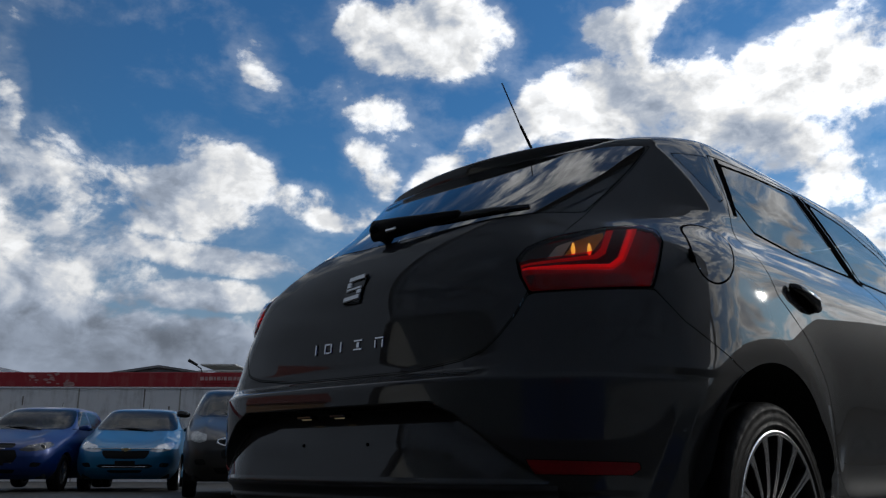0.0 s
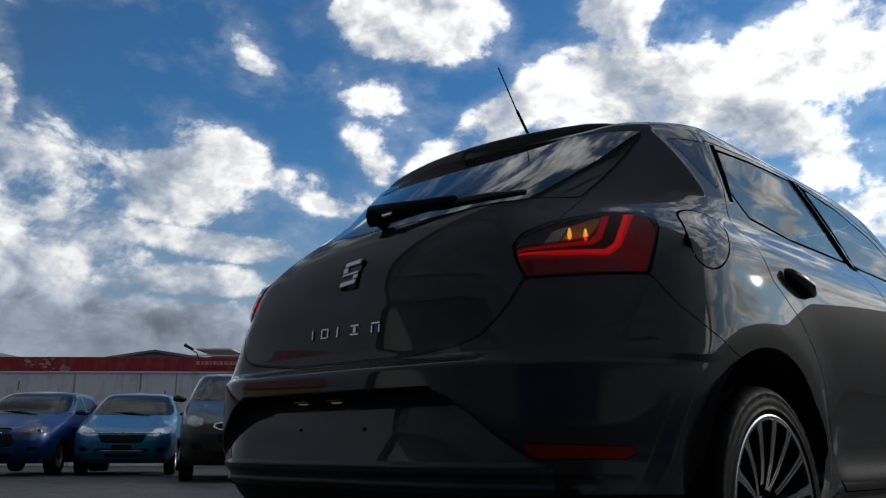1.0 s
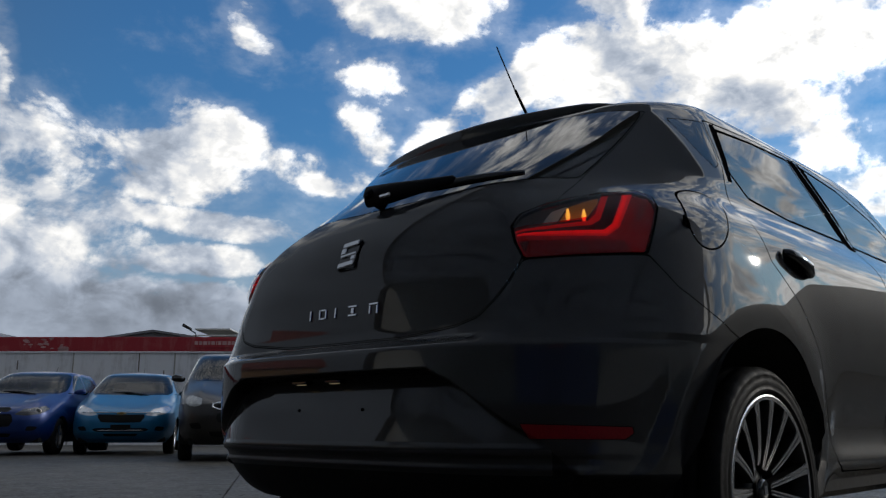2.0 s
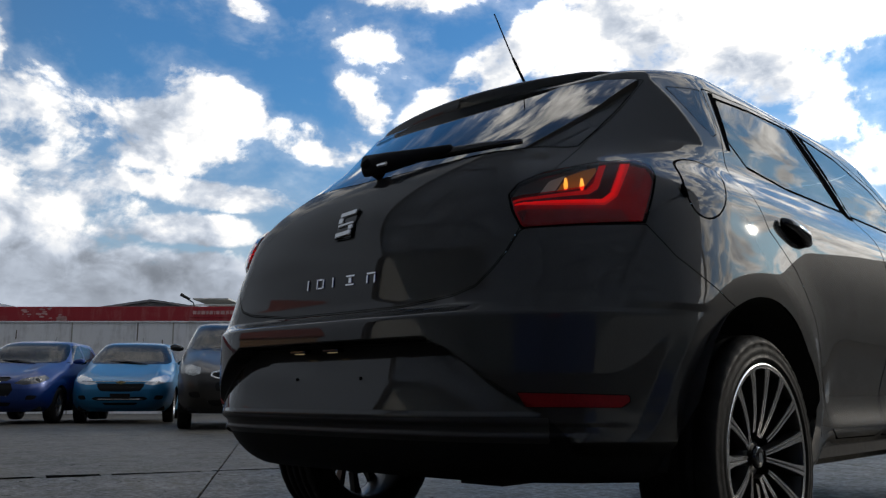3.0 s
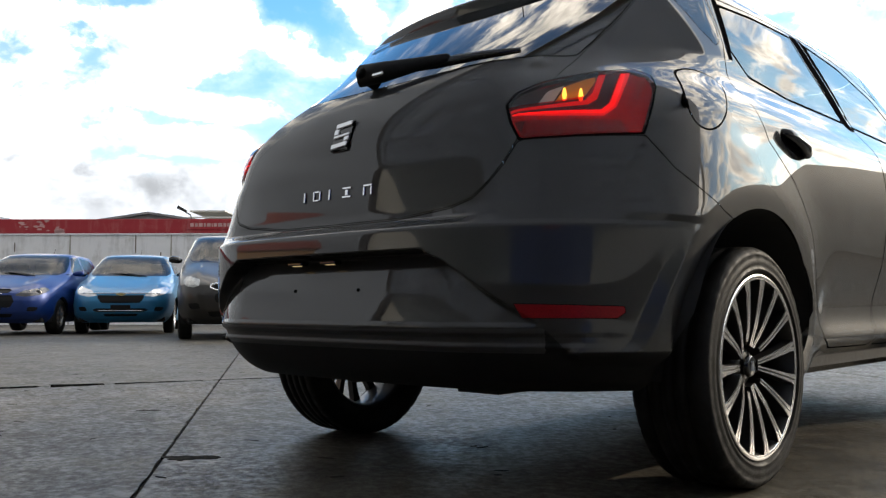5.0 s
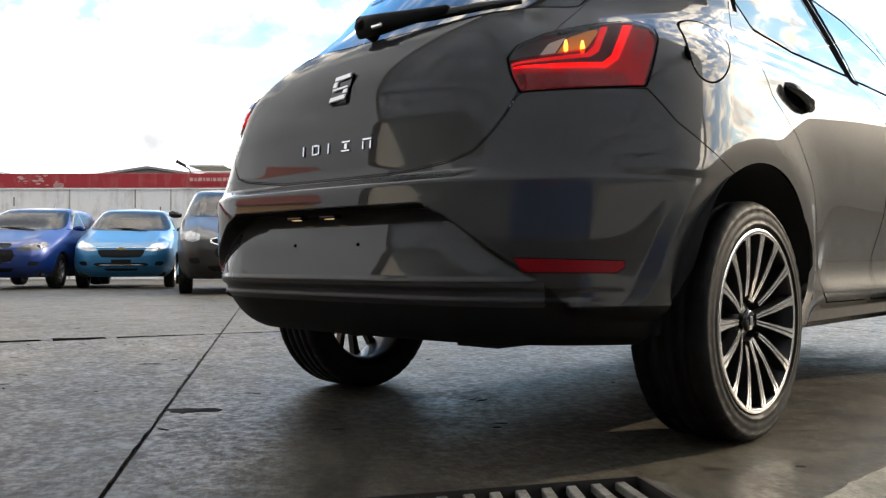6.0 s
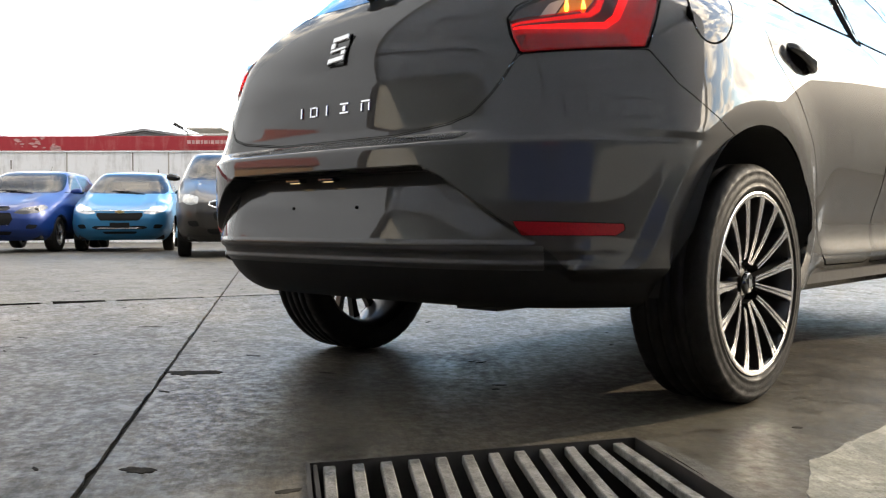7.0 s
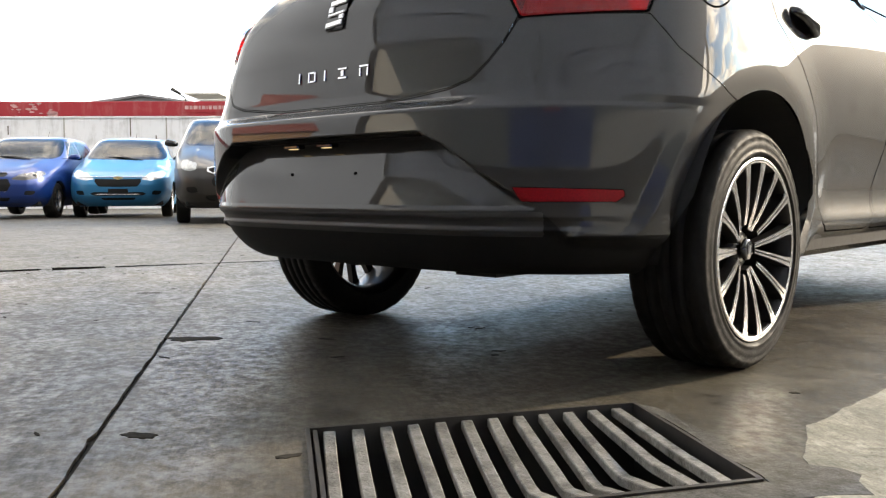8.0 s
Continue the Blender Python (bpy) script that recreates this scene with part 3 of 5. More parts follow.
def cut_panel(sheet, plane, poly, gap=.0018, r=.006, keep=None):
    """Cuts a panel out of the skin and leaves a shut line round it: panel, rest."""
    g = outline_distance(plane(sheet.V), poly, r)
    if keep is not None:
        g = np.maximum(g, keep(sheet.V))
    inner, rest = sheet.split(g)
    if gap:
        g = outline_distance(plane(inner.V), poly, r) + 2 * gap
        if keep is not None:
            g = np.maximum(g, keep(inner.V))
        inner, line = inner.split(g)
        if line.F:
            shut_lines.append(line.raised(-.0015))
    return inner, rest


def rounded(pts, n=6):
    """A smooth closed outline through a few points."""
    P = np.array(pts)
    A, B, C, D = (np.roll(P, k, 0) for k in (1, 0, -1, -2))
    out = [.5 * (2 * B + (C - A) * t + (2 * A - 5 * B + 4 * C - D) * t * t + (3 * B - A - 3 * C + D) * t ** 3) for t in np.arange(n) / n]
    return [tuple(q) for q in np.stack(out, 1).reshape(-1, 2)]


def rearward(V):
    return V[:, 1] - .15


def sideways(V):
    return .42 - np.abs(V[:, 0])


def forward(V):
    return 1.2 - V[:, 1]


skin_all = Sheet(*skin_grid())
skin_all.F = [tuple(f) for f in skin_all.F.tolist()]

# wheel arches: round openings in both flanks
for yc in AXLES:
    d = np.hypot(skin_all.V[:, 1] - yc + .02, skin_all.V[:, 2] - .337) - .373
    skin_all = skin_all.split(np.maximum(d, sideways(skin_all.V)))[1]

# tail lights
TAIL = wrapped([(23.9, .930), (24.7, .963), (27.7, .997), (34.2, 1.032), (38.7, 1.048), (41.0, 1.030), (41.2, .990), (39.0, .858), (30.4, .846), (25.6, .841), (24.5, .886)])
lamps, skin_all = cut_panel(skin_all, tail_plane, TAIL, .0028, 0, rearward)

# bumper: everything below the tailgate, back to the arches
BUMPER = wrapped([(-2, .674), (10.5, .676), (18.3, .693), (21, .710), (22.8, .747), (24.3, .790), (25.4, .837), (26, .844), (39, .857), (42.3, .783), (46.3, .728), (49.4, .689), (53, .660), (53, .10), (-2, .10)])
bumper_skin, skin_all = cut_panel(skin_all, tail_plane, BUMPER, .0014, 0, rearward)

# tailgate with its glass
GATE = wrapped([(-2, .676), (10.5, .678), (18.3, .695), (21, .712), (22.8, .749), (24.3, .792), (25.4, .839), (26.5, .93), (29.7, 1.030), (32.9, 1.119), (37.5, 1.212), (42.3, 1.312), (44, 1.345), (-2, 1.36)])
gate, skin_all = cut_panel(skin_all, tail_plane, GATE, .0010, 0, rearward)
REAR_GLASS = wrapped([(-2, 1.070), (6, 1.071), (14, 1.083), (21, 1.089), (26.2, 1.092), (29.4, 1.088), (31.2, 1.090), (32.0, 1.110), (35.5, 1.185), (39.5, 1.267), (42.4, 1.327), (43, 1.40), (-2, 1.40)])
rear_glass, gate = cut_panel(gate, tail_plane, REAR_GLASS, .002, .004, rearward)

# doors and side glass
REAR_DOOR = [(.100, 1.345), (.088, 1.192), (.059, 1.115), (.030, 1.055), (.045, .99), (.070, .90), (.155, .834), (.198, .805), (.329, .678), (.396, .586), (.470, .456), (.525, .365), (.60, .338), (.98, .335), (1.02, .50), (1.02, 1.05), (.86, 1.25), (.765, 1.378), (.40, 1.366)]
FRONT_DOOR = [(1.03, .335), (1.78, .335), (1.93, .45), (1.99, .70), (1.98, .97), (1.75, 1.13), (1.50, 1.275), (1.20, 1.352), (.95, 1.378), (.785, 1.378), (.872, 1.25), (1.032, 1.05), (1.032, .50)]
REAR_PANE = [(.158, 1.332), (.40, 1.352), (.700, 1.364), (.775, 1.245), (.930, 1.092), (.448, 1.089), (.190, 1.112), (.118, 1.181)]
FRONT_PANE = [(.835, 1.362), (1.13, 1.340), (1.42, 1.270), (1.66, 1.150), (1.78, 1.085), (1.02, 1.088), (.94, 1.20)]
QUARTER_PANE = [(-.050, 1.322), (.080, 1.336), (.083, 1.30), (.062, 1.195), (.035, 1.180), (-.002, 1.216), (-.030, 1.274)]
PILLAR_STRIP = [(.128, 1.342), (.154, 1.346), (.117, 1.19), (.113, 1.150), (.094, 1.150), (.100, 1.205)]
quarter, skin_all = cut_panel(skin_all, side_plane, QUARTER_PANE, .0012, .004, sideways)
rear_doors, skin_all = cut_panel(skin_all, side_plane, REAR_DOOR, .0022, .006, sideways)
front_doors, skin_all = cut_panel(skin_all, side_plane, FRONT_DOOR, .0022, .006, sideways)
rear_panes, rear_doors = cut_panel(rear_doors, side_plane, REAR_PANE, .005, .004, sideways)
front_panes, front_doors = cut_panel(front_doors, side_plane, FRONT_PANE, .005, .004, sideways)
strips, rear_doors = cut_panel(rear_doors, side_plane, PILLAR_STRIP, 0, .002, sideways)
B_STRIP = [(.785, 1.372), (.86, 1.26), (1.0, 1.07), (.945, 1.075), (.79, 1.25), (.712, 1.370)]
b_strips, rear_doors = cut_panel(rear_doors, side_plane, B_STRIP, 0, .002, sideways)
FRONT_STRIP = [(.795, 1.374), (.882, 1.25), (1.030, 1.065), (1.012, 1.080), (.930, 1.20), (.826, 1.366)]
f_strips, front_doors = cut_panel(front_doors, side_plane, FRONT_STRIP, 0, .002, sideways)

# filler flap on the right rear wing
FLAP = rounded([(-0.205, 1.049), (-0.244, 1.006), (-0.278, 0.948), (-0.277, 0.906), (-0.246, 0.892), (-0.202, 0.906), (-0.159, 0.94), (-0.116, 0.992), (-0.074, 1.042), (-0.1, 1.063), (-0.15, 1.066)])
flap, skin_all = cut_panel(skin_all, side_plane, FLAP, .0026, .008, lambda V: np.maximum(sideways(V), -V[:, 0]))

# windscreen and front lamps
SCREEN = wrapped([(-2, 1.015), (30, 1.02), (38, 1.08), (44, 1.20), (52, 1.34), (50, 1.385), (-2, 1.395)])
screen, skin_all = cut_panel(skin_all, nose_plane, SCREEN, .003, .004, forward)
HEADLAMP = wrapped([(9.5, .66), (14, .72), (21.5, .775), (22.5, .74), (17, .665), (13, .64)])
headlamps, skin_all = cut_panel(skin_all, nose_plane, HEADLAMP, .003, .003, forward)
GRILLE = wrapped([(-2, .60), (8, .60), (9, .66), (8, .69), (-2, .69)])
grille, skin_all = cut_panel(skin_all, nose_plane, GRILLE, .003, .003, forward)
INTAKE = wrapped([(-2, .33), (9, .33), (10.5, .40), (9.5, .46), (-2, .46)])
intake, skin_all = cut_panel(skin_all, nose_plane, INTAKE, .003, .003, forward)

skin_all.put("body_shell", PAINT, hatchback, "dark grey metallic roof, wings and sills")

# bumper pieces
REFLECTOR = wrapped([(25.6, .470), (26.3, .438), (35.4, .437), (36.3, .450), (36.2, .464)])
reflectors, bumper_skin = cut_panel(bumper_skin, tail_plane, REFLECTOR, .0009, .001, rearward)
VALANCE = wrapped([(-2, .408), (28.3, .416), (30.5, .364), (60, .362), (60, .1), (-2, .1)])
valance, bumper_skin = bumper_skin.split(outline_distance(tail_plane(bumper_skin.V), VALANCE))
valance = valance.split(valance.V[:, 2] - .268)[1]
lip, valance = valance.split(np.maximum(.360 - valance.V[:, 2], np.degrees(np.arctan2(np.abs(valance.V[:, 0]), .5 - valance.V[:, 1])) - 28.5))
strip_v = bumper_skin.V
strip, bumper_skin = bumper_skin.split(np.maximum.reduce([.556 - strip_v[:, 2], strip_v[:, 2] - .5885, np.abs(strip_v[:, 0]) - .394 - np.clip(.583 - strip_v[:, 2], 0, 1) * 1.38, strip_v[:, 1] + .3]))
bumper = bumper_skin.put("rear_bumper", PAINT, hatchback, "dark grey bumper with a plain number plate hollow")
strip.put("plate_lamp_strip", BLACK, bumper, "black strip over the number plate hollow")
lip.put("lip", GREYPLASTIC, bumper, "charcoal plastic lip")
valance.put("valance", BLACK, bumper, "black plastic valance")
for piece in reflectors.both():
    if piece.F:
        piece.put("reflector", RED_SOLID, bumper, "long red reflector")
for x in (-.126, .126):
    part("screw_hole", lathe([(0, .0001), (0, .004), (.004, .0045)], 12), GAP, bumper, at=pose(x, float(REAR(.505)) + .0335, .505, 0, 0, 90))
for x in (-.115, .02):
    part("plate_lamp", box(x - .03, x + .03, -.762, -.735, .572, .582, .003), GLOSSBLACK, bumper, "small number plate lamp")
    part("plate_lamp_lens", box(x - .014, x + .014, -.758, -.745, .5705, .5735, .001), PLATELAMP, bumper, "pale lamp lens")

# tailgate
tailgate = gate.put("tailgate", PAINT, hatchback, "dark grey tailgate")
# one even curve across the pane
gx, gz = rear_glass.V[:, 0], rear_glass.V[:, 2]
rear_glass.N = np.stack([.42 * gx + np.sign(gx) * (.35 * np.maximum(np.abs(gx) - .12, 0) ** 2 + .42 * np.abs(gx) * np.clip(1.24 - gz, 0, .2)), np.full(len(rear_glass.V), -.64), .77 + .25 * (rear_glass.V[:, 2] - 1.2)], 1)
rear_glass.N /= np.linalg.norm(rear_glass.N, axis=1, keepdims=True)
rear_glass.put("rear_window", GLASS_REAR, tailgate, "dark tinted rear window").visible_shadow = False
for sheet, name, pane in ((rear_doors, "rear_door", rear_panes), (front_doors, "front_door", front_panes)):
    for half, glazed, side in zip(sheet.both(), pane.both(), (-1, 1)):
        door = half.put(name, PAINT, hatchback)
        glazed.put("door_window", GLASS_SIDE, door, "tinted door window").visible_shadow = False
        yh = .225 if name == "rear_door" else 1.22
        # a shallow cup in the door, and a grip across it
        cup = tube([(side * .830, yh - .068, .928), (side * .833, yh - .03, .921), (side * .833, yh + .03, .907), (side * .829, yh + .062, .896)], [.008, .030, .032, .010], 16, .5, (side, 0, 0))
        part("handle_cup", cup, SATIN, door, "dark handle recess", True)
        grip = tube([(side * .836, yh - .076, .936), (side * .848, yh - .060, .932), (side * .855, yh - .03, .925), (side * .858, yh + .01, .914), (side * .858, yh + .045, .903), (side * .852, yh + .070, .895), (side * .838, yh + .084, .890)],
                    [.009, .014, .016, .018, .021, .019, .009], 14, .65, (side, 0, 0))
        part("door_handle", grip, GLOSSBLACK, door, "dark glossy door handle", True)
        for sh in (strips, b_strips) if name == "rear_door" else (f_strips,):
            piece = sh.both()[0 if side < 0 else 1]
            if piece.F:
                piece.raised(.001).put("pillar_trim", SATIN, door, "black pillar trim")
for piece in quarter.both():
    piece.put("quarter_window", GLASS_SIDE, hatchback, "small quarter window")
flap_ob = flap.raised(.0005).put("filler_flap", PAINT, hatchback, "dark grey fuel filler flap")
part("flap_latch", tube([(.772, -.287, .972), (.780, -.292, .950), (.786, -.290, .938)], [.003, .008, .004], 8), GAP, flap_ob, "dark finger notch", True)
screen.put("windscreen", GLASS_SIDE, hatchback, "clear windscreen").visible_shadow = False
for piece in headlamps.both():
    piece.put("headlamp", CLEAR_LENS, hatchback, "clear headlamp")
    piece.raised(-.03).put("headlamp_bowl", SILVERBOWL, hatchback)
grille.put("grille", BLACK, hatchback)
intake.put("air_intake", BLACK, hatchback)
for line in shut_lines:
    for piece in line.both():
        if piece.F:
            piece.put("shut_line", GAP, hatchback)

# lamps: a clear and a red lens over bowls, light guides and the blinker bulb
CLEAR_PART = wrapped([(24.3, .920), (23.9, .949), (25.9, .975), (28.4, .987), (31.3, 1.012), (34.0, 1.023), (33.9, .998), (32.5, .945), (29.2, .932)])
WHITE_PART = wrapped([(27.5, .932), (28.4, .968), (30.2, .985), (29.1, .937)])
AMBER_PART = wrapped([(29.3, .938), (30.4, .984), (33.7, 1.017), (33.7, .998), (32.3, .948)])
GUIDE_TOP = wrapped([(24.5, .917), (29.0, .929), (32.5, .940), (33.3, .960), (34.1, 1.021), (35.0, 1.022), (33.8, .942), (32.8, .927), (29.0, .919), (24.6, .910)])
DARK_BAND = wrapped([(24.8, .911), (29.0, .919), (32.8, .927), (33.8, .942), (35.0, 1.022), (36.7, 1.025), (35.1, .933), (34.2, .915), (29.0, .911), (24.8, .906)])
GUIDE_LOW = wrapped([(24.7, .906), (29.0, .911), (34.2, .915), (35.1, .933), (36.7, 1.025), (38.0, 1.027), (35.9, .922), (34.5, .898), (29.1, .897), (24.8, .901)])
BASE_PART = wrapped([(25.0, .893), (31.0, .892), (34.6, .894), (36.4, .893), (37.4, .862), (30.4, .850), (25.9, .846)])
GUIDE_CORE = wrapped([(24.8, .9055), (29.0, .9085), (34.1, .911), (35.3, .931), (36.9, 1.020), (37.3, 1.020), (35.6, .927), (34.4, .9055), (29.1, .904), (24.8, .9025)])
CORNER_DARK = wrapped([(25.0, .889), (26.3, .890), (25.8, .862)])
OUTER_STRIPE = wrapped([(37.8, .950), (39.3, 1.020), (40.2, 1.020), (38.6, .950)])
# the lamps stand a little proud of the wings
lamps = lamps.refined().refined()
proud = .013 * step(0, .03, -outline_distance(tail_plane(lamps.V), TAIL))
lamps = Sheet(lamps.V + lamps.N * proud[:, None], lamps.N, lamps.F)
for lamp, side in zip(lamps.both(), (-1, 1)):
    light = lamp.raised(-.013).put("tail_light", RED_BOWL, hatchback, "red wraparound tail light, lit")
    clear, red = lamp.split(outline_distance(tail_plane(lamp.V), CLEAR_PART))
    clear.raised(.002).put("clear_lens", CLEAR_LENS, light, "clear reversing and indicator lens").visible_shadow = False
    red.raised(.002).put("red_lens", RED_LENS, light, "clear red lens").visible_shadow = False
    for name, poly, depth, mat, label in (("lamp_housing", CLEAR_PART, -.0115, DARKBOWL, "smoked lamp housing"), ("light_guide", GUIDE_LOW, -.004, LIGHT_HALO, "glowing red light guide"), ("light_line", GUIDE_CORE, -.003, LIGHT_GUIDE, "bright red line"),
                                          ("light_guide", GUIDE_TOP, -.006, LIGHT_HALO, "thin red light guide"), ("dark_band", DARK_BAND, -.005, DARKBOWL, "dark divider"),
                                          ("indicator_bowl", AMBER_PART, -.0095, AMBER_BOWL if side > 0 else DARKBOWL, "indicator bowl"), ("reversing_bowl", WHITE_PART, -.0085, SILVERBOWL, "silver reversing bowl"),
                                          ("lamp_base", BASE_PART, -.0115, RED_DEEP, "deep red lamp base"), ("dark_corner", CORNER_DARK, -.011, DARKBOWL, "dark corner"),
                                          ("light_stripe", OUTER_STRIPE, -.008, RED_SOLID, "red stripe")):
        piece = lamp.split(outline_distance(tail_plane(lamp.V), poly))[0]
        if piece.F:
            piece.raised(depth).put(name, mat, light, label)
    rim = lamp.split(outline_distance(tail_plane(lamp.V), TAIL) + .0055)[1]
    rim.raised(-.002).put("lens_rim", LENS_RIM, light, "smoked edge of the lens")
    for a, z in ((30.3, .952), (32.0, .950)) if side > 0 else ():
        q = tail_plane(lamp.V)
        i = int(np.argmin(np.hypot(q[:, 0] - a * WRAP, q[:, 1] - z)))
        p, nn = Vector(lamp.V[i]), Vector(lamp.N[i]).normalized()
        p -= nn * .003
        part("bulb", tube([p - Vector((0, 0, .012)), p, p + Vector((0, 0, .016))], [.003, .0055, .002], 8, 1, (1, 0, 0)), AMBER, light, "glowing amber bulb", True)

# roof spoiler over the rear window
V, F = [], []
xs = .568 * np.sin(np.linspace(-1, 1, 81) * math.pi / 2)
for x in xs:
    d = max(abs(x) / .568 - .90, 0) / .10
    yt, zt = -.218 + .40 * x * x + .03 * d ** 2, 1.400 - .035 * x * x - .085 * max(abs(x) - .40, 0) - .008 * float(step(.43, .51, abs(x))) - .032 * d ** 2
    thick = .080 - .075 * x * x - .004 * d
    zr = 1.438 - .05 * x * x - .12 * x ** 4 - .050 * d ** 2
    ring = [(.16, zr), (.02, zr - .004), ((yt + .05) / 2, (zr + zt) / 2 + .007 - .010 * d), (yt + .03, zt + .010 - .012 * d), (yt + .010, zt + .004 - .004 * d), (yt + .002, zt - .002), (yt, zt - .008),
            (yt + .013, zt - thick * .6), (yt + .026, zt - thick), (yt + .05, zt - thick - .001), (yt + .12, zt - thick + .012), (.16, zr - .05)]
    V += [(x, y, z) for y, z in ring]
m = len(ring)
for i in range(len(xs) - 1):
    for k in range(m):
        l = (k + 1) % m
        F.append((i * m + k, (i + 1) * m + k, (i + 1) * m + l, i * m + l))
F += [tuple(range(m)), tuple(range((len(xs) - 1) * m, len(xs) * m))[::-1]]
spoiler = part("roof_spoiler", (V, F), PAINT, hatchback, "dark grey roof spoiler", True)
spoiler.data.set_sharp_from_angle(angle=radians(50))

# wiper
wiper = part("rear_wiper", tube([(-.034, -.606, 1.100), (-.028, -.606, 1.100), (.05, -.594, 1.100), (.14, -.568, 1.107), (.235, -.537, 1.114), (.242, -.535, 1.115)], [.010, .019, .0175, .012, .008, .004], 14, 1.65), BLACK, hatchback, "black rear wiper arm", True)
part("wiper_pivot", tube([(-.012, -.560, 1.086), (-.014, -.590, 1.096), (-.014, -.618, 1.108), (-.014, -.624, 1.112)], [.022, .022, .020, .010], 14), BLACK, wiper, "", True)
part("wiper_blade", tube([(.06, -.580, 1.100), (.20, -.542, 1.106), (.33, -.507, 1.110), (.435, -.484, 1.106)], [.006, .010, .008, .005], 8, 1.5), GLOSSBLACK, wiper, "rubber wiper blade", True)
part("washer_cap", box(.030, .072, -.620, -.610, 1.083, 1.096, .004), CHROME, wiper, "shiny cap")

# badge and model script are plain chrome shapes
badge = part("badge", box(-.036, .036, -.001, .006, -.045, .045, .003, 2), GLOSSBLACK, tailgate, "dark badge backing", at=pose(0, -.694, .917, -20))
for x0, x1, z0, z1 in ((-.028, .033, .023, .039), (-.031, -.013, .003, .0225), (-.030, .030, -.007, .0025), (.013, .031, -.0225, -.0075), (-.033, .028, -.039, -.023)):
    part("badge_bar", box(x0, x1, -.005, 0, z0, z1, .002, 2), CHROME, badge, "chrome bar", at=pose(0, -.001, 0, 0, -6, 0))
def script_shape(x, bars):
    at = pose(x, float(REAR(.760)) + .05 * x * x - .001, .760, -4)
    for x0, x1, z0, z1 in bars:
        part("script_bar", box(x0, x1, -.002, .006, z0, z1, .0012), CHROME, tailgate, "small chrome bar", at=at)


UPRIGHT = [(-.0035, .0035, -.0145, .0145)]
BLOCK = [(-.016, -.0095, -.0145, .0145), (.0095, .016, -.0130, .0130), (-.0093, .0093, .0085, .0145), (-.0093, .0093, -.0145, -.0085)]
PAIR = [(-.017, .017, .0085, .0145), (-.006, .006, -.0080, .0080), (-.017, .017, -.0145, -.0085)]
GATE_SHAPE = [(-.017, .017, .0085, .0145), (-.017, -.0105, -.0145, .0080), (.0105, .017, -.0145, .0080)]
for x, bars in ((-.134, UPRIGHT), (-.081, BLOCK), (-.028, UPRIGHT), (.041, PAIR), (.121, GATE_SHAPE)):
    script_shape(x, bars)

# aerial
part("aerial", tube([(0, .19, 1.43), (0, .150, 1.474), (0, .039, 1.600), (0, .033, 1.606), (0, -.062, 1.731)], [.010, .006, .0048, .0026, .0022], 8, 1, (1, 0, 0)), BLACK, hatchback, "thin black roof aerial", True)

# underbody, sills' inner walls and cabin
under = part("underbody", slab([(-.60, -.47), (.60, -.47), (.63, -.40), (.58, -.38), (.58, .40), (.76, .45), (.76, 2.03), (.56, 2.08), (.56, 2.86), (.5, 3.05), (-.5, 3.05), (-.56, 2.86), (-.56, 2.08), (-.76, 2.03), (-.76, .45), (-.58, .40), (-.58, -.38), (-.63, -.40)], .278, .34), UNDER, hatchback, "black underbody")
part("silencer", box(.17, .35, -.47, -.26, .238, .30, .02, 2), UNDER, under, "black exhaust silencer")
part("rear_axle", tube([(-.62, 0, .27), (.62, 0, .27)], .035, 12), UNDER, under, "", True)
for side in (-1, 1):
    for yc in AXLES:
        arc = [(yc - .02 + .377 * math.cos(a), .337 + .377 * math.sin(a)) for a in np.linspace(-.12, math.pi + .12, 25)]
        V = [(side * x, y, z) for y, z in arc for x in (.575, .844 - .085 * float(step(.48, .30, z)))] + [(side * .575, yc, .337)]
        F = [(2 * i, 2 * i + 1, 2 * i + 3, 2 * i + 2) for i in range(24)] + [(2 * i, 2 * i + 2, 50) for i in range(24)]
        part("wheel_liner", (V, F), UNDER, hatchback, "black wheel arch liner", True)


def seat(name, x, y, w, lean):
    ob = part(name, box(x - w / 2, x + w / 2, y - .25, y + .28, .45, .60, .05, 3), SEATCLOTH, hatchback, "dark cloth seat", True)
    part("backrest", moved(tube([(0, 0, 0), (0, 0, .15), (0, 0, .45), (0, 0, .62)], [w * .46, w * .5, w * .46, w * .36], 20, .26), pose(x, y - .24, .55, lean)), SEATCLOTH, ob, "", True)
    for dx in ((0,) if w < .7 else (-.38, 0, .38)):
        part("headrest", box(x + dx - .13, x + dx + .13, y - .47, y - .37, 1.13, 1.29, .04, 3), SEATCLOTH, ob, "", True)


seat("front_seat", .36, 1.30, .50, 14)
seat("front_seat", -.36, 1.30, .50, 14)
seat("rear_seat", 0, .52, 1.20, 16)


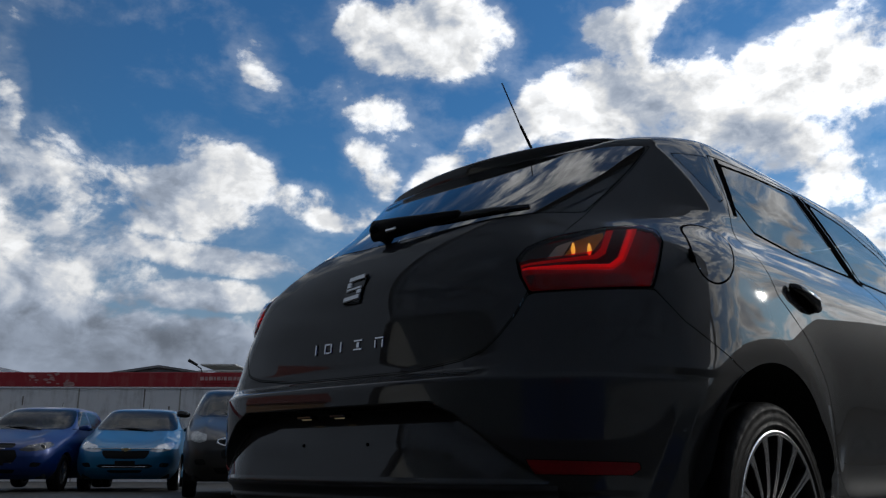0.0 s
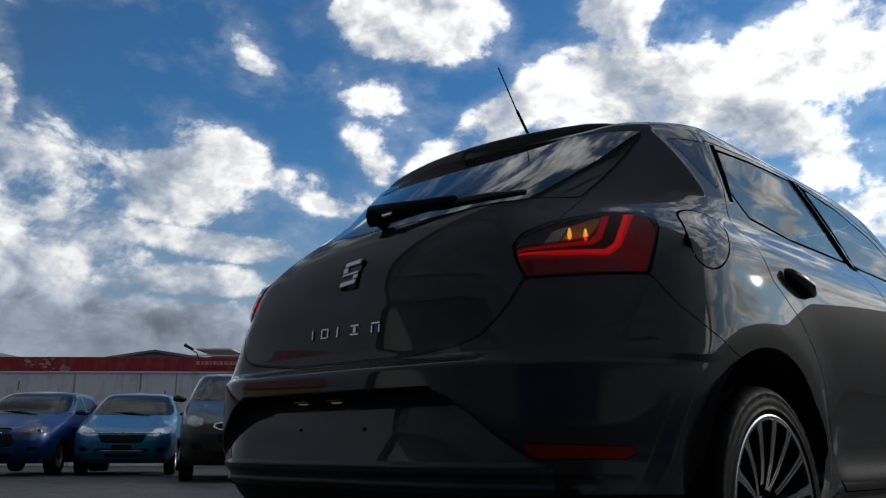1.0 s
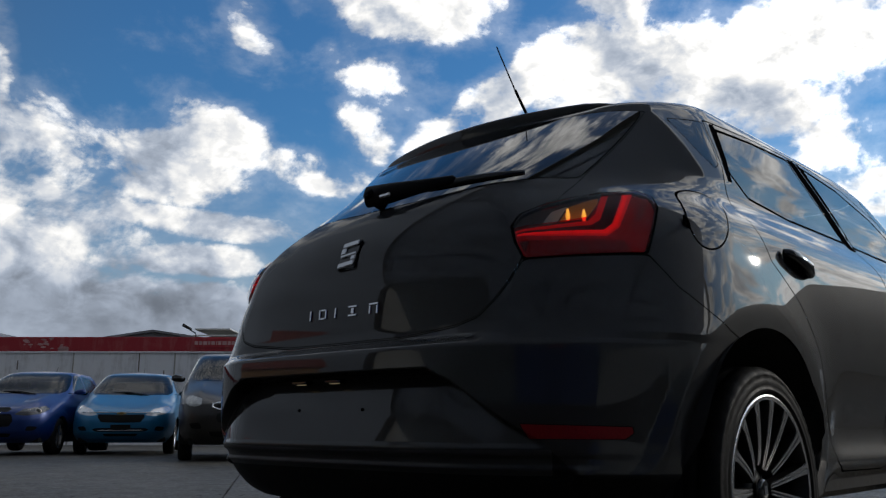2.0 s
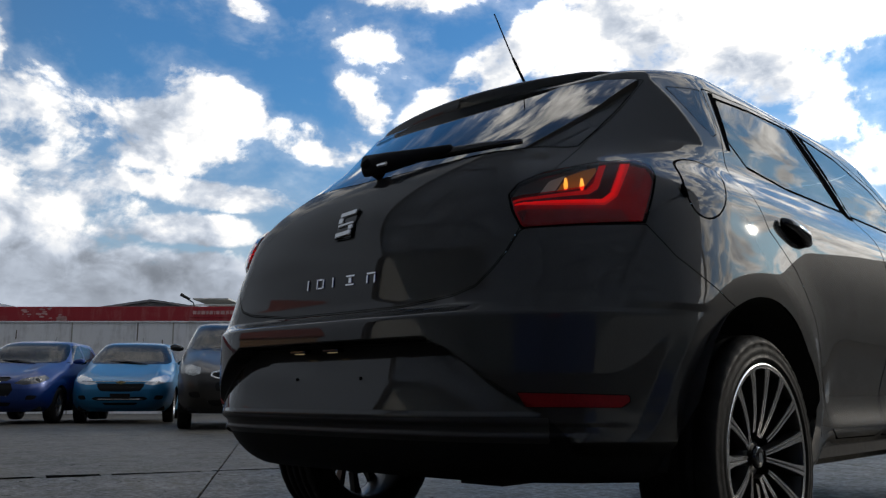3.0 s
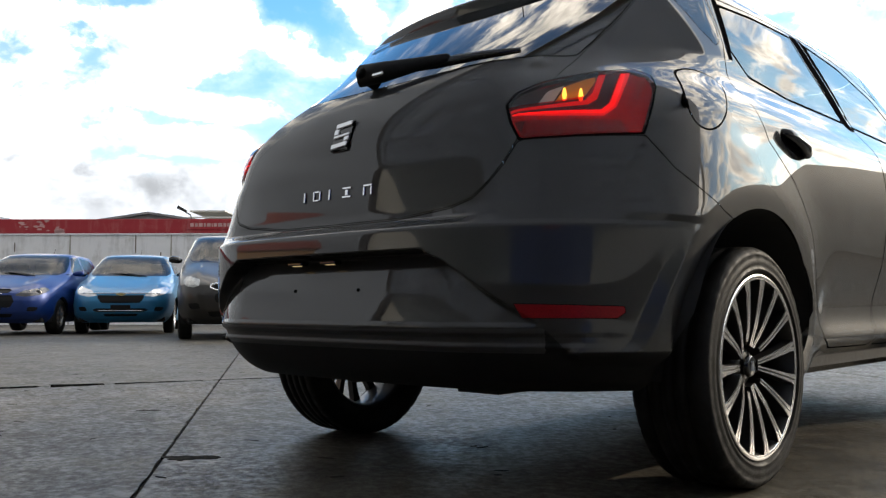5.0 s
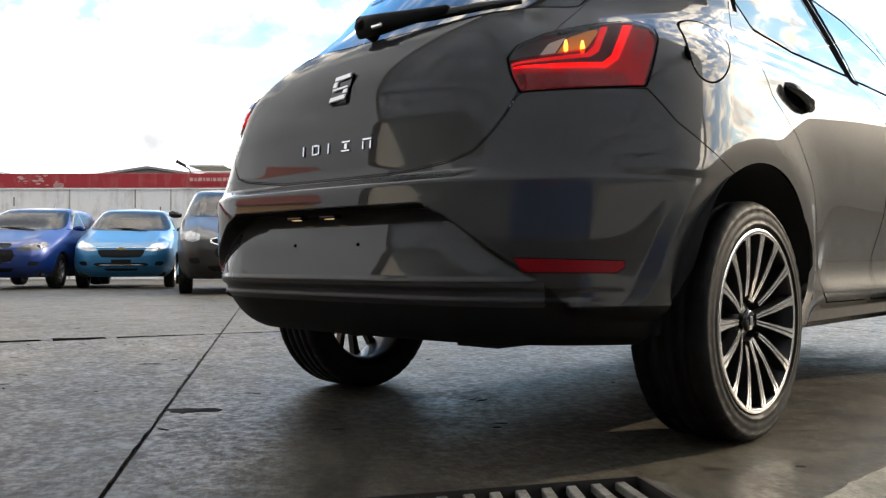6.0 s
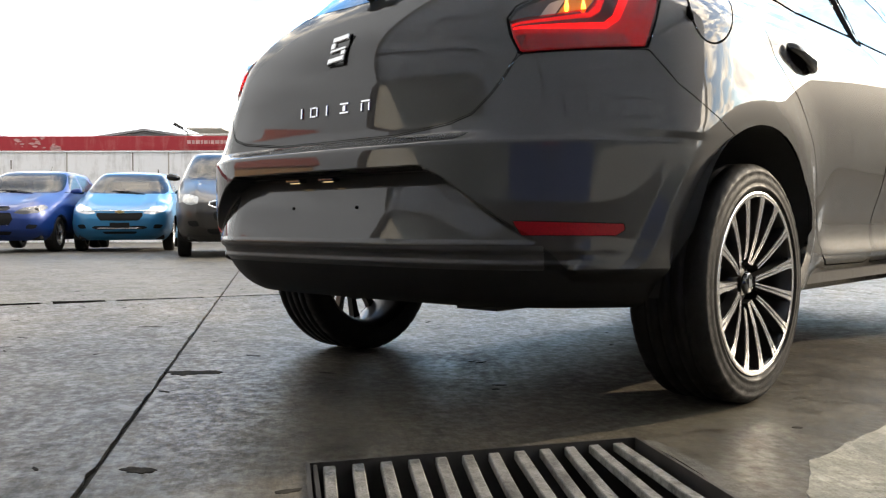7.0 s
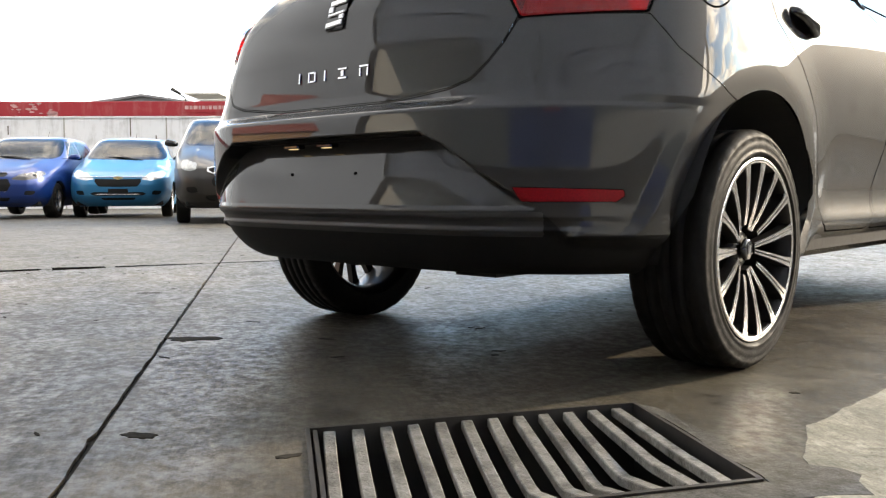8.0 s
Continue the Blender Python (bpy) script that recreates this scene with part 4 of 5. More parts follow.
def spoke_meshes(y0, y1, r0):
    """A dark spoke from (y0, r0) near the hub to y1 at the rim, and its two machined faces with a fine groove between them."""
    R = [r0 + (.2205 - r0) * k / 6 for k in range(7)]
    dish = pch([.03, .06, .11, .165, .20, .2205], [.070, .077, .090, .099, .1035, .1045])
    wide = pch([.03, .06, .11, .165, .20, .213, .2205], [.0060, .0066, .0078, .0096, .0112, .0125, .0160])
    V, F = [], []
    mid = [y0 + (y1 - y0) * k / 6 for k in range(7)]
    for r, c in zip(R, mid):
        w, f = float(wide(r)), float(dish(r))
        V += [(f - .030, c - w * 1.2, r), (f - .002, c - w * 1.05, r), (f - .002, c + w * 1.05, r), (f - .030, c + w * 1.2, r)]
    for b in range(0, 24, 4):
        F += [(b + q, b + 4 + q, b + 4 + (q + 1) % 4, b + (q + 1) % 4) for q in range(4)]
    F += [(0, 1, 2, 3), (27, 26, 25, 24)]
    faces = []
    for s in (-1, 1):
        W, G = [], []
        for r, c in zip(R, mid):
            w, f = float(wide(r)), float(dish(r))
            c0, c1 = c + s * .0016, c + s * w
            W += [(f - .004, c0, r), (f, c0 + s * .0005, r), (f, c1 - s * .0005, r), (f - .004, c1, r)]
        for b in range(0, 24, 4):
            G += [(b + q, b + 4 + q, b + 5 + q, b + q + 1) for q in range(3)]
        faces.append(mesh_of("spoke_face", W, G if s < 0 else [g[::-1] for g in G], MACHINED, None, False))
    return mesh_of("spoke", V, F, ALLOYDARK, None, False), faces


SPOKES = {"single": spoke_meshes(0, 0, .066), "left": spoke_meshes(-.007, -.0470, .050), "right": spoke_meshes(.007, .0470, .050)}


def wheel(x, y, side):
    """Alloy wheel with five pairs of forked spokes and five single ones; the axle runs along x, the face looks to the car's side."""
    hub = thing("wheel", "", "", at=pose(x, y, .3092, 0, 0, 0 if side > 0 else 180) @ Matrix.Diagonal((1.0, 1.022, 1.022, 1)))
    hub.parent = hatchback
    prof = [(-.100, .224), (-.106, .245), (-.107, .262), (-.100, .288), (-.092, .297), (-.084, .3005)]
    for g in (-.052, -.018, .018, .052):
        prof += [(g - .0055, .302), (g - .0035, .2965), (g + .0035, .2965), (g + .0055, .302)]
    prof += [(.084, .3005), (.094, .296), (.102, .287), (.1045, .280), (.1035, .278), (.1060, .268), (.107, .262), (.1065, .256), (.1050, .249), (.1075, .246), (.1075, .241), (.103, .238), (.100, .234), (.092, .229)]
    V, F = lathe(prof, 216)
    # shoulder blocks: every third step of the outer ribs is cut back
    m = len(prof)
    for i in range(216):
        if i % 6 == 0:
            for k in list(range(3, 7)) + list(range(m - 13, m - 10)):
                px, py, pz = V[i * m + k]
                r = math.hypot(py, pz)
                V[i * m + k] = (px, py * (r - .003) / r, pz * (r - .003) / r)
    tyre = part("tyre", (V, F), RUBBER, hub, "black road tyre with four grooves", True)
    for i in range(0, 60):
        if i % 3 == 2:
            continue
        a = 2 * math.pi * i / 60
        block = box(-.004, .004, -.010, .010, -.0012, .0012, .001)
        part("sidewall_mark", block, RUBBER, tyre, at=pose(.1065, 0, 0, 0, 0, 0) @ pose(0, 0, 0, math.degrees(a), 0, 0) @ pose(-.004, 0, .268, 0, 100, 0))
    rim = part("rim", lathe([(.090, .229), (.101, .2315), (.104, .229), (.103, .221), (.096, .216), (.060, .209), (-.06, .195), (-.085, .207), (-.095, .224)], 96), ALLOYDARK, hub, "dark alloy rim", True)
    part("rim_lip", lathe([(.1035, .2185), (.1052, .2215), (.1052, .2285), (.1035, .2310)], 96), MACHINED, rim, "bright machined rim lip", True)
    part("brake_disc", lathe([(-.02, .0001), (-.02, .115), (-.01, .125), (.0, .125), (.0, .0001)], 40), ALLOYDARK, hub, "", True)
    dark = lathe([(.060, .0001), (.062, .028), (.056, .046), (.040, .054), (.0, .058)], 40)
    part("hub_centre", dark, ALLOYDARK, hub, "dark hub", True)
    part("centre_cap", lathe([(.080, .0001), (.081, .022), (.078, .027), (.070, .028)], 32), GLOSSBLACK, hub, "", True)
    part("cap_mark", box(.0805, .083, -.008, .008, -.012, .012, .001), CHROME, hub, "small chrome mark")
    for i in range(5):
        for mark, turn in (("single", 36), ("left", 0), ("right", 0)):
            body, faces = SPOKES[mark]
            at = pose(0, 0, 0, -(72 * i + 18 + turn))
            spoke = link("spoke", body, rim, "dark spoke with machined faces")
            spoke.matrix_basis = at
            for me in faces:
                link("spoke_face", me, rim).matrix_basis = at
    for i in range(5):
        part("lug_bolt", lathe([(.060, .0001), (.060, .007), (.045, .008)], 8), GLOSSBLACK, rim, at=pose(0, 0, 0, 72 * i + 27) @ pose(0, 0, .038))
    return hub


for side in (-1, 1):
    for yc in AXLES:
        wheel(side * .722, yc, side)


# ---- yard ----
EYE, TURN = (1.752, -2.19), 42.8           # where the long view starts, and its heading


def far(a, d, z=0.0, turn=0.0):
    """A pose a metres to the right of the long view's axis and d metres along it."""
    c, s = math.cos(radians(TURN)), math.sin(radians(TURN))
    return pose(EYE[0] + a * c - d * s, EYE[1] + a * s + d * c, z, 0, 0, TURN + turn)


PIT_U, PIT_V = Vector((.800, -.600)).normalized(), Vector((.512, .859)).normalized()
PIT_O = Vector((.418, -1.142))
PIT_W, PIT_D = .714, .516
PIT_NU, PIT_NV = Vector((PIT_V.y, -PIT_V.x)), Vector((-PIT_U.y, PIT_U.x))        # square to its sides
big = 900
rim_pts = [PIT_O, PIT_O + PIT_U * PIT_D, PIT_O + PIT_U * PIT_D + PIT_V * PIT_W, PIT_O + PIT_V * PIT_W]
V = [(p.x, p.y, -.022) for p in rim_pts] + [(-big, -big, -.022), (big, -big, -.022), (big, big, -.022), (-big, big, -.022)]
F = [(4, 5, 1, 0), (5, 6, 2, 1), (6, 7, 3, 2), (7, 4, 0, 3)]
ground = tagged(part("ground", (V, F), CONCRETE_FAR_SHEEN, None), "worn concrete yard reaching to the walls, far sheen put into its pale colour", "ground", kind="structure")


def clip(poly, p, n):
    """The part of a plan that lies on the side of the line through p to which n points."""
    out = []
    for i, a in enumerate(poly):
        b = poly[(i + 1) % len(poly)]
        da, db = (a - p).dot(n), (b - p).dot(n)
        if da >= 0:
            out.append(a)
        if da * db < 0:
            out.append(a + (b - a) * (da / (da - db)))
    return out


def rough_edge(poly, size=.006, step_len=.045):
    """The same plan with chipped, slightly wandering edges."""
    out = []
    for i, a in enumerate(poly):
        b = poly[(i + 1) % len(poly)]
        n = max(1, int((b - a).length / step_len))
        side = Vector((-(b - a).y, (b - a).x)).normalized()
        for k in range(n):
            p = a + (b - a) * (k / n)
            w = 0 if k == 0 else size * (noise.noise((p.x * 9, p.y * 9, 1)) + .9 * max(0, noise.noise((p.x * 23, p.y * 23, 7)) - .25) * 3)
            out.append(p + side * w)
    return out


LONG_A, LONG_D = Vector((.431, -1.635)), Vector((-.808, .589)).normalized()
LONG_N = Vector((LONG_D.y, -LONG_D.x))        # towards the car's right
CROSS_A, CROSS_D = Vector((-3.22, .60)), Vector((.36, .933)).normalized()
CROSS_N = Vector((CROSS_D.y, -CROSS_D.x))
LANE, BAY = 4.2, 5.4
corners = [PIT_O, PIT_O + PIT_V * PIT_W, PIT_O + PIT_V * PIT_W + PIT_U * PIT_D, PIT_O + PIT_U * PIT_D]
for i in range(-4, 4):
    for j in range(-2, 5):
        far_out = 60
        mid = LONG_A + LONG_D * 0
        poly = [mid + Vector((x, y)) for x, y in ((-far_out, -far_out), (far_out, -far_out), (far_out, far_out), (-far_out, far_out))]
        poly = clip(poly, LONG_A + LONG_N * (i * LANE + .006), LONG_N)
        poly = clip(poly, LONG_A + LONG_N * ((i + 1) * LANE - .006), -LONG_N)
        poly = clip(poly, CROSS_A + CROSS_N * (j * BAY - BAY + .008), CROSS_N)
        poly = clip(poly, CROSS_A + CROSS_N * (j * BAY - .008), -CROSS_N)
        if len(poly) < 3:
            continue
        dist = (sum(poly, Vector((0, 0))) / len(poly)).length
        if dist > 15:
            continue
        pit_mid = PIT_O + PIT_V * PIT_W / 2 + PIT_U * PIT_D / 2
        if all((pit_mid - a).dot(Vector((-(b - a).y, (b - a).x))) > 0 for a, b in zip(poly, poly[1:] + poly[:1])):
            west = clip(poly, corners[0], -PIT_NV)
            east = clip(poly, corners[1], PIT_NV)
            belt = clip(clip(poly, corners[0], PIT_NV), corners[1], -PIT_NV)
            shape = joined(*[slab([tuple(p) for p in q], -.05, 0) for q in (west, east, clip(belt, corners[0], -PIT_NU), clip(belt, corners[2], PIT_NU)) if len(q) > 2])
        else:
            shape = slab([tuple(p) for p in rough_edge(poly)], -.05, 0)
        # bays past the cross joint take the colour with the sheen painted in
        part("slab", shape, CONCRETE if j > 0 else CONCRETE_FAR_SHEEN, ground)
part("joint_fill", slab([tuple(LONG_A + LONG_N * (w - .02) + LONG_D * d) for d, w in ((-3, 0), (16, 0))] + [tuple(LONG_A + LONG_N * (w + .02) + LONG_D * d) for d, w in ((16, 0), (-3, 0))], -.021, -.008), JOINT, ground, "dirt packed in the joint")
part("joint_fill", slab([tuple(CROSS_A + CROSS_N * -.02 + CROSS_D * d) for d in (-8, 12)] + [tuple(CROSS_A + CROSS_N * .02 + CROSS_D * d) for d in (12, -8)], -.021, -.008), JOINT, ground, "dirt packed in the joint")
for d0, d1, w in ((-1.9, -.70, .12), (-.63, -.33, .12), (-.27, .25, .045), (.32, 1.1, .022)):
    strip_pts = rough_edge([CROSS_A + CROSS_D * d0 - CROSS_N * w, CROSS_A + CROSS_D * d1 - CROSS_N * w * .5, CROSS_A + CROSS_D * d1 + CROSS_N * w * .4, CROSS_A + CROSS_D * d0 + CROSS_N * w * .7], .03, .05)
    part("joint_dirt", slab([tuple(p) for p in strip_pts], -.004, .0012), GAP, ground, "dark dirt along the joint")
# a paler, rougher area to the right of the drain
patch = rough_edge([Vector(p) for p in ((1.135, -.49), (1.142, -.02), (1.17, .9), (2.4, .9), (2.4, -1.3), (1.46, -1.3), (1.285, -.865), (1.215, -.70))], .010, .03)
part("concrete_patch", slab([tuple(p) for p in patch], -.01, .0010), CONCRETE_PATCH, ground, "pale rough patch on the concrete")
collar = rough_edge([PIT_O + PIT_V * a + PIT_U * b for a, b in ((PIT_W + .005, .02), (PIT_W + .03, .05), (PIT_W + .05, .40), (PIT_W + .16, .50), (PIT_W + .13, .62), (PIT_W + .03, .60), (.3, .58), (.3, PIT_D + .008), (PIT_W + .005, PIT_D + .008))], .012, .03)
part("mortar_collar", slab([tuple(p) for p in collar], -.01, .0015), CONCRETE_COLLAR, ground, "grey mortar along the drain")
for (x, y), length, width, turn in (((-.67, -.73), .17, .075, 42), ((.22, -1.38), .07, .035, 20), ((.53, -1.27), .05, .02, 70), ((-.35, -.45), .06, .02, 10), ((-.10, -.62), .04, .015, 60), ((1.26, -.735), .06, .02, 15), ((-1.9, -.2), .10, .03, 50), ((-2.2, -1.1), .12, .02, 65)):
    ring = [Vector((math.cos(a) * length / 2, math.sin(a) * width / 2)) * (1 + .45 * noise.noise((math.cos(a) * 2 + x * 5, math.sin(a) * 2, y * 5))) for a in np.linspace(0, 2 * math.pi, 28)[:-1]]
    c, s = math.cos(radians(turn)), math.sin(radians(turn))
    part("oil_stain", slab([(x + p.x * c - p.y * s, y + p.x * s + p.y * c) for p in ring], -.005, .0012), JOINT, ground, "dark dried stain")

random.seed(21)
for k in range(70):
    u, v = random.uniform(.2, 5.2), random.uniform(-1.1, 1.9)
    p = LONG_A + LONG_D * u + LONG_N * v
    q = p - (PIT_O + PIT_V * PIT_W / 2 + PIT_U * PIT_D / 2)
    if q.length < .75 or u < .3:
        continue
    length, width, turn = random.uniform(.012, .06), random.uniform(.006, .018), random.uniform(0, math.pi)
    ring = [(math.cos(a) * length / 2 * (1 + .6 * noise.noise((math.cos(a) * 3, k, 0))), math.sin(a) * width / 2 * (1 + .6 * noise.noise((math.sin(a) * 3, k, 5)))) for a in np.linspace(0, 2 * math.pi, 13)[:-1]]
    c, s = math.cos(turn), math.sin(turn)
    part("stain_speck", slab([(p.x + x * c - y * s, p.y + x * s + y * c) for x, y in ring], -.004, .0011), JOINT, ground)

# drain with a sagging steel grate
drain = thing("drain_grate", "worn steel drain grate with sagging flat bars, set in the concrete", "drain")


def pit_point(a, b, z):
    p = PIT_O + PIT_V * a + PIT_U * b
    return (p.x, p.y, z)


def pit_box(a0, a1, b0, b1, z0, z1):
    return slab([pit_point(a, b, 0)[:2] for a, b in ((a0, b0), (a1, b0), (a1, b1), (a0, b1))][::-1], z0, z1)


part("pit_floor", pit_box(0, PIT_W, 0, PIT_D, -.42, -.40), PIT, drain, "dark wet pit floor")
for a0, a1, b0, b1 in ((-.02, 0, 0, PIT_D), (PIT_W, PIT_W + .02, 0, PIT_D), (0, PIT_W, -.02, 0), (0, PIT_W, PIT_D, PIT_D + .02)):
    part("pit_wall", pit_box(a0, a1, b0, b1, -.42, -.02), PIT, drain, "dark pit wall")
for a0, a1, b0, b1 in ((0, PIT_W, 0, .008), (0, PIT_W, PIT_D - .010, PIT_D), (0, .008, .008, PIT_D - .01), (PIT_W - .008, PIT_W, .008, PIT_D - .01)):
    part("frame_angle", pit_box(a0, a1, b0, b1, -.06, .004), DARKSTEEL, drain, "dark steel angle")
part("frame_ledge", pit_box(.014, .022, .012, PIT_D - .012, -.03, .001), DARKSTEEL, drain)
random.seed(4)
for k in range(12):
    a = .046 + k * .0562
    sag, lean, w = .052 * (1 - max(0, k - 7.6) / 3.6) + random.uniform(-.006, .006), random.uniform(-.004, .004), .0118
    V, F = [], []
    steps = np.linspace(0, 1, 15)
    for t in steps:
        fall = min(t / .62, (1 - t) / .38)
        z = -.004 - sag * (1.12 * fall - .30 * fall ** 3 + .18 * fall ** 6)
        b = .010 + t * (PIT_D - .020)
        c = a + lean * math.sin(math.pi * t)
        V += [pit_point(c - w, b, z - .016), pit_point(c - w, b, z - .002), pit_point(c - w + .002, b, z), pit_point(c + w - .002, b, z), pit_point(c + w, b, z - .002), pit_point(c + w, b, z - .016)]
    for i in range(14):
        for q in range(6):
            F.append((i * 6 + q, i * 6 + (q + 1) % 6, (i + 1) * 6 + (q + 1) % 6, (i + 1) * 6 + q))
    F += [tuple(range(6))[::-1], tuple(range(84, 90))]
    part("grate_bar", (V, F), STEEL, drain, "scuffed steel bar")

# ---- yard wall with the red band, and roofs beyond ----
wall = tagged(part("wall_north", box(-42, 30, 0, .25, -.05, 2.50, .01), WALLWHITE, None, at=far(-6, 24)), "stained white yard wall under a faded red band", "wall", kind="structure")
part("red_band", box(-42, 30, -.03, .28, 2.503, 2.90, .012), WALLRED, wall, "faded red painted band")
for a in (-42, -38, -34, -30, -26, -22, -18, -14, -10, -6.8, -4.35, -1.55, 1.3, 4, 8, 12, 16, 20, 24):
    part("wall_joint", box(a - .02, a + .02, -.012, -.003, -.05, 2.50, .003), GREYWALL, wall, "grey panel joint")
part("ledge", box(-42, 30, -.04, -.013, 2.455, 2.50, .006), WALLWHITE, wall, "pale ledge under the band")
random.seed(11)
for a0, a1, z0, z1 in ((-5.75, -4.75, 2.56, 2.80), (-5.3, -5.0, 2.6, 2.85), (-4.72, -4.68, 2.52, 2.72), (-4.62, -4.57, 2.52, 2.70)):
    for k in range(9):
        x, z, r = random.uniform(a0, a1), random.uniform(z0, z1), random.uniform(.03, .09)
        ring = [(x + r * math.cos(t) * (1 + .5 * noise.noise((x * 7 + math.cos(t), math.sin(t), z * 3))), z + .35 * r * math.sin(t)) for t in np.linspace(0, 2 * math.pi, 15)[:-1]]
        V = [(p, -.033, q) for p, q in ring]
        part("flaked_paint", (V + [(p, -.028, q) for p, q in ring], [tuple(range(14))[::-1]] + [(i, (i + 1) % 14, 14 + (i + 1) % 14, 14 + i) for i in range(14)]), WALLBARE, wall, "flaked pale paint")
part("sign_board", box(-1.10, 1.9, -.05, -.033, 2.60, 2.86, .005), WALLRED, wall, "red sign with pale lettering")
x = -1.02
for w in (.10, .08, .11, .06, .10, .03, .09, .12, .08, .10, .07, .11, .09, .05, .12, .10, .08, .06, .11, .09):
    part("sign_bar", box(x, x + w, -.056, -.050, 2.68, 2.78, .002), WALLBARE, wall, "pale worn bar of lettering")
    x += w + .028
# dark opening low in the wall between the parked cars
part("low_recess", box(-4.2, -3.0, -.012, .02, .95, 1.38, .004), SHEDDARK, wall, "dark low opening")
part("low_sill", box(-4.35, -2.9, -.08, -.003, 1.40, 1.52, .006), PALEBOARD, wall)
for a, z0, h in ((-2.55, 1.95, .5), (-1.85, 1.7, .28), (-5.9, 2.0, .25)):
    part("crack", slab([(a, 0), (a + .02, 0), (a + .03, .001), (a - .005, .001)], 0, h), SHEDDARK, wall, "dark streak", at=pose(0, -.004, z0))


def shed_roof(a, d, w, depth, eave, ridge, mat, name, label):
    """A gabled hall behind the wall; the ridge runs along the view."""
    ob = thing(name, label, "building", at=far(a, d))
    V = [(-w, 0, 0), (w, 0, 0), (w, 0, eave), (0, 0, ridge), (-w, 0, eave), (-w, depth, 0), (w, depth, 0), (w, depth, eave), (0, depth, ridge), (-w, depth, eave)]
    part("wall", (V, [(0, 1, 2, 3, 4), (5, 9, 8, 7, 6), (1, 6, 7, 2), (0, 4, 9, 5)]), mat, ob)
    for s in (-1, 1):
        R = [(0, -.3, ridge + .02), (s * (w + .4), -.3, eave - .10), (s * (w + .4), depth + .3, eave - .10), (0, depth + .3, ridge + .02)]
        R += [(x, y, z + .10) for x, y, z in R]
        part("roof", (R, [(0, 1, 2, 3), (4, 7, 6, 5), (0, 4, 5, 1), (1, 5, 6, 2), (2, 6, 7, 3), (3, 7, 4, 0)]), ROOFGREY, ob, "grey sheet roof")


shed_roof(-13.6, 40, 4.6, 14, 4.1, 4.72, ROOFGREY, "hall", "low grey hall with a shallow sheet roof behind the wall")
shed_roof(-22.8, 38, 4.2, 14, 3.6, 5.0, WALLWHITE, "hall", "pale hall with a grey gable roof behind the wall")
shed_roof(-11.3, 44, 1.3, 8, 4.7, 5.0, ROOFGREY, "hall", "small grey roof house behind the wall")
canopy = thing("canopy", "pale flat canopy on thin posts behind the wall", "canopy", at=far(-9.35, 34))
part("canopy_roof", box(-.65, .75, 0, 3, 4.20, 4.26, .01), PALEBOARD, canopy)
for x in (-.6, .1, .7):
    part("canopy_post", tube([(x, .1, 0), (x, .1, 4.16)], .03, 6), PALEBOARD, canopy)
part("canopy_rail", box(-.7, 2.6, -.05, 0, 3.95, 4.0, .005), PALEBOARD, canopy)
part("canopy_rail", box(-.7, 2.6, -.05, 0, 3.72, 3.76, .005), PALEBOARD, canopy)
flood = thing("flood_light", "black flood light on a bracket above the wall", "lamp", at=far(-7.28, 24.1, 2.90))
part("lamp_arm", tube([(.25, 0, 0), (.22, 0, .12), (.05, 0, .22)], .018, 8, 1, (0, 1, 0)), GLOSSBLACK, flood)
part("lamp_head", moved(tube([(-.16, 0, .05), (.12, 0, -.03)], [.05, .035], 10, .7, (0, 1, 0)), pose(0, 0, .27, 0, 12, 0)), GLOSSBLACK, flood)


# ---- parked cars ----
P_HALF = pch([.20, .28, .36, .50, .70, .85, .95, 1.00, 1.04, 1.10, 1.25, 1.38, 1.44, 1.475, 1.49], [.74, .80, .83, .845, .850, .842, .825, .80, .775, .755, .69, .63, .585, .46, .05])
P_REAR = pch([.20, .30, .50, .62, .70, .95, 1.05, 1.25, 1.38, 1.45, 1.49], [-.50, -.66, -.74, -.74, -.71, -.66, -.58, -.42, -.28, -.05, .7])
P_FRONT = pch([.20, .28, .40, .55, .68, .76, .83, .90, .97, 1.01, 1.20, 1.36, 1.44, 1.49], [3.00, 3.12, 3.20, 3.22, 3.18, 3.10, 2.92, 2.62, 2.25, 2.10, 1.78, 1.45, 1.20, .85])
P_R = pch([.2, .7, 1.0, 1.4, 1.49], [.30, .36, .36, .30, .03])
P_C = pch([.2, 1.0, 1.49], [.05, .06, .0])
PARKED = (P_HALF, P_REAR, P_FRONT, P_R, P_R, P_C)
P_LEVELS = np.concatenate([np.linspace(.20, .98, 53), np.linspace(.995, 1.42, 24), 1.42 + .07 * np.sin(np.linspace(.1, 1, 8) * math.pi / 2)])
CAR_GLASS = glass("parked car glass", (.12, .14, .14), 1.33, .16)
CAR_CABIN = material("parked car cabin", (.05, .05, .052), .9, vary=.2, scale=5)
LAMP_DARK = material("dark headlamp bezel", (.03, .03, .034), .2, .2, .9)
LAMP_BRIGHT = material("silvered headlamp unit", (.66, .68, .70), .22, .5, .9, vary=.25, scale=22)
LAMP_PALE = material("hazy headlamp unit", (.34, .35, .34), .25, .3, .9, vary=.3, scale=18)
GOLD = material("gold badge", (.75, .60, .30), .25, .9)


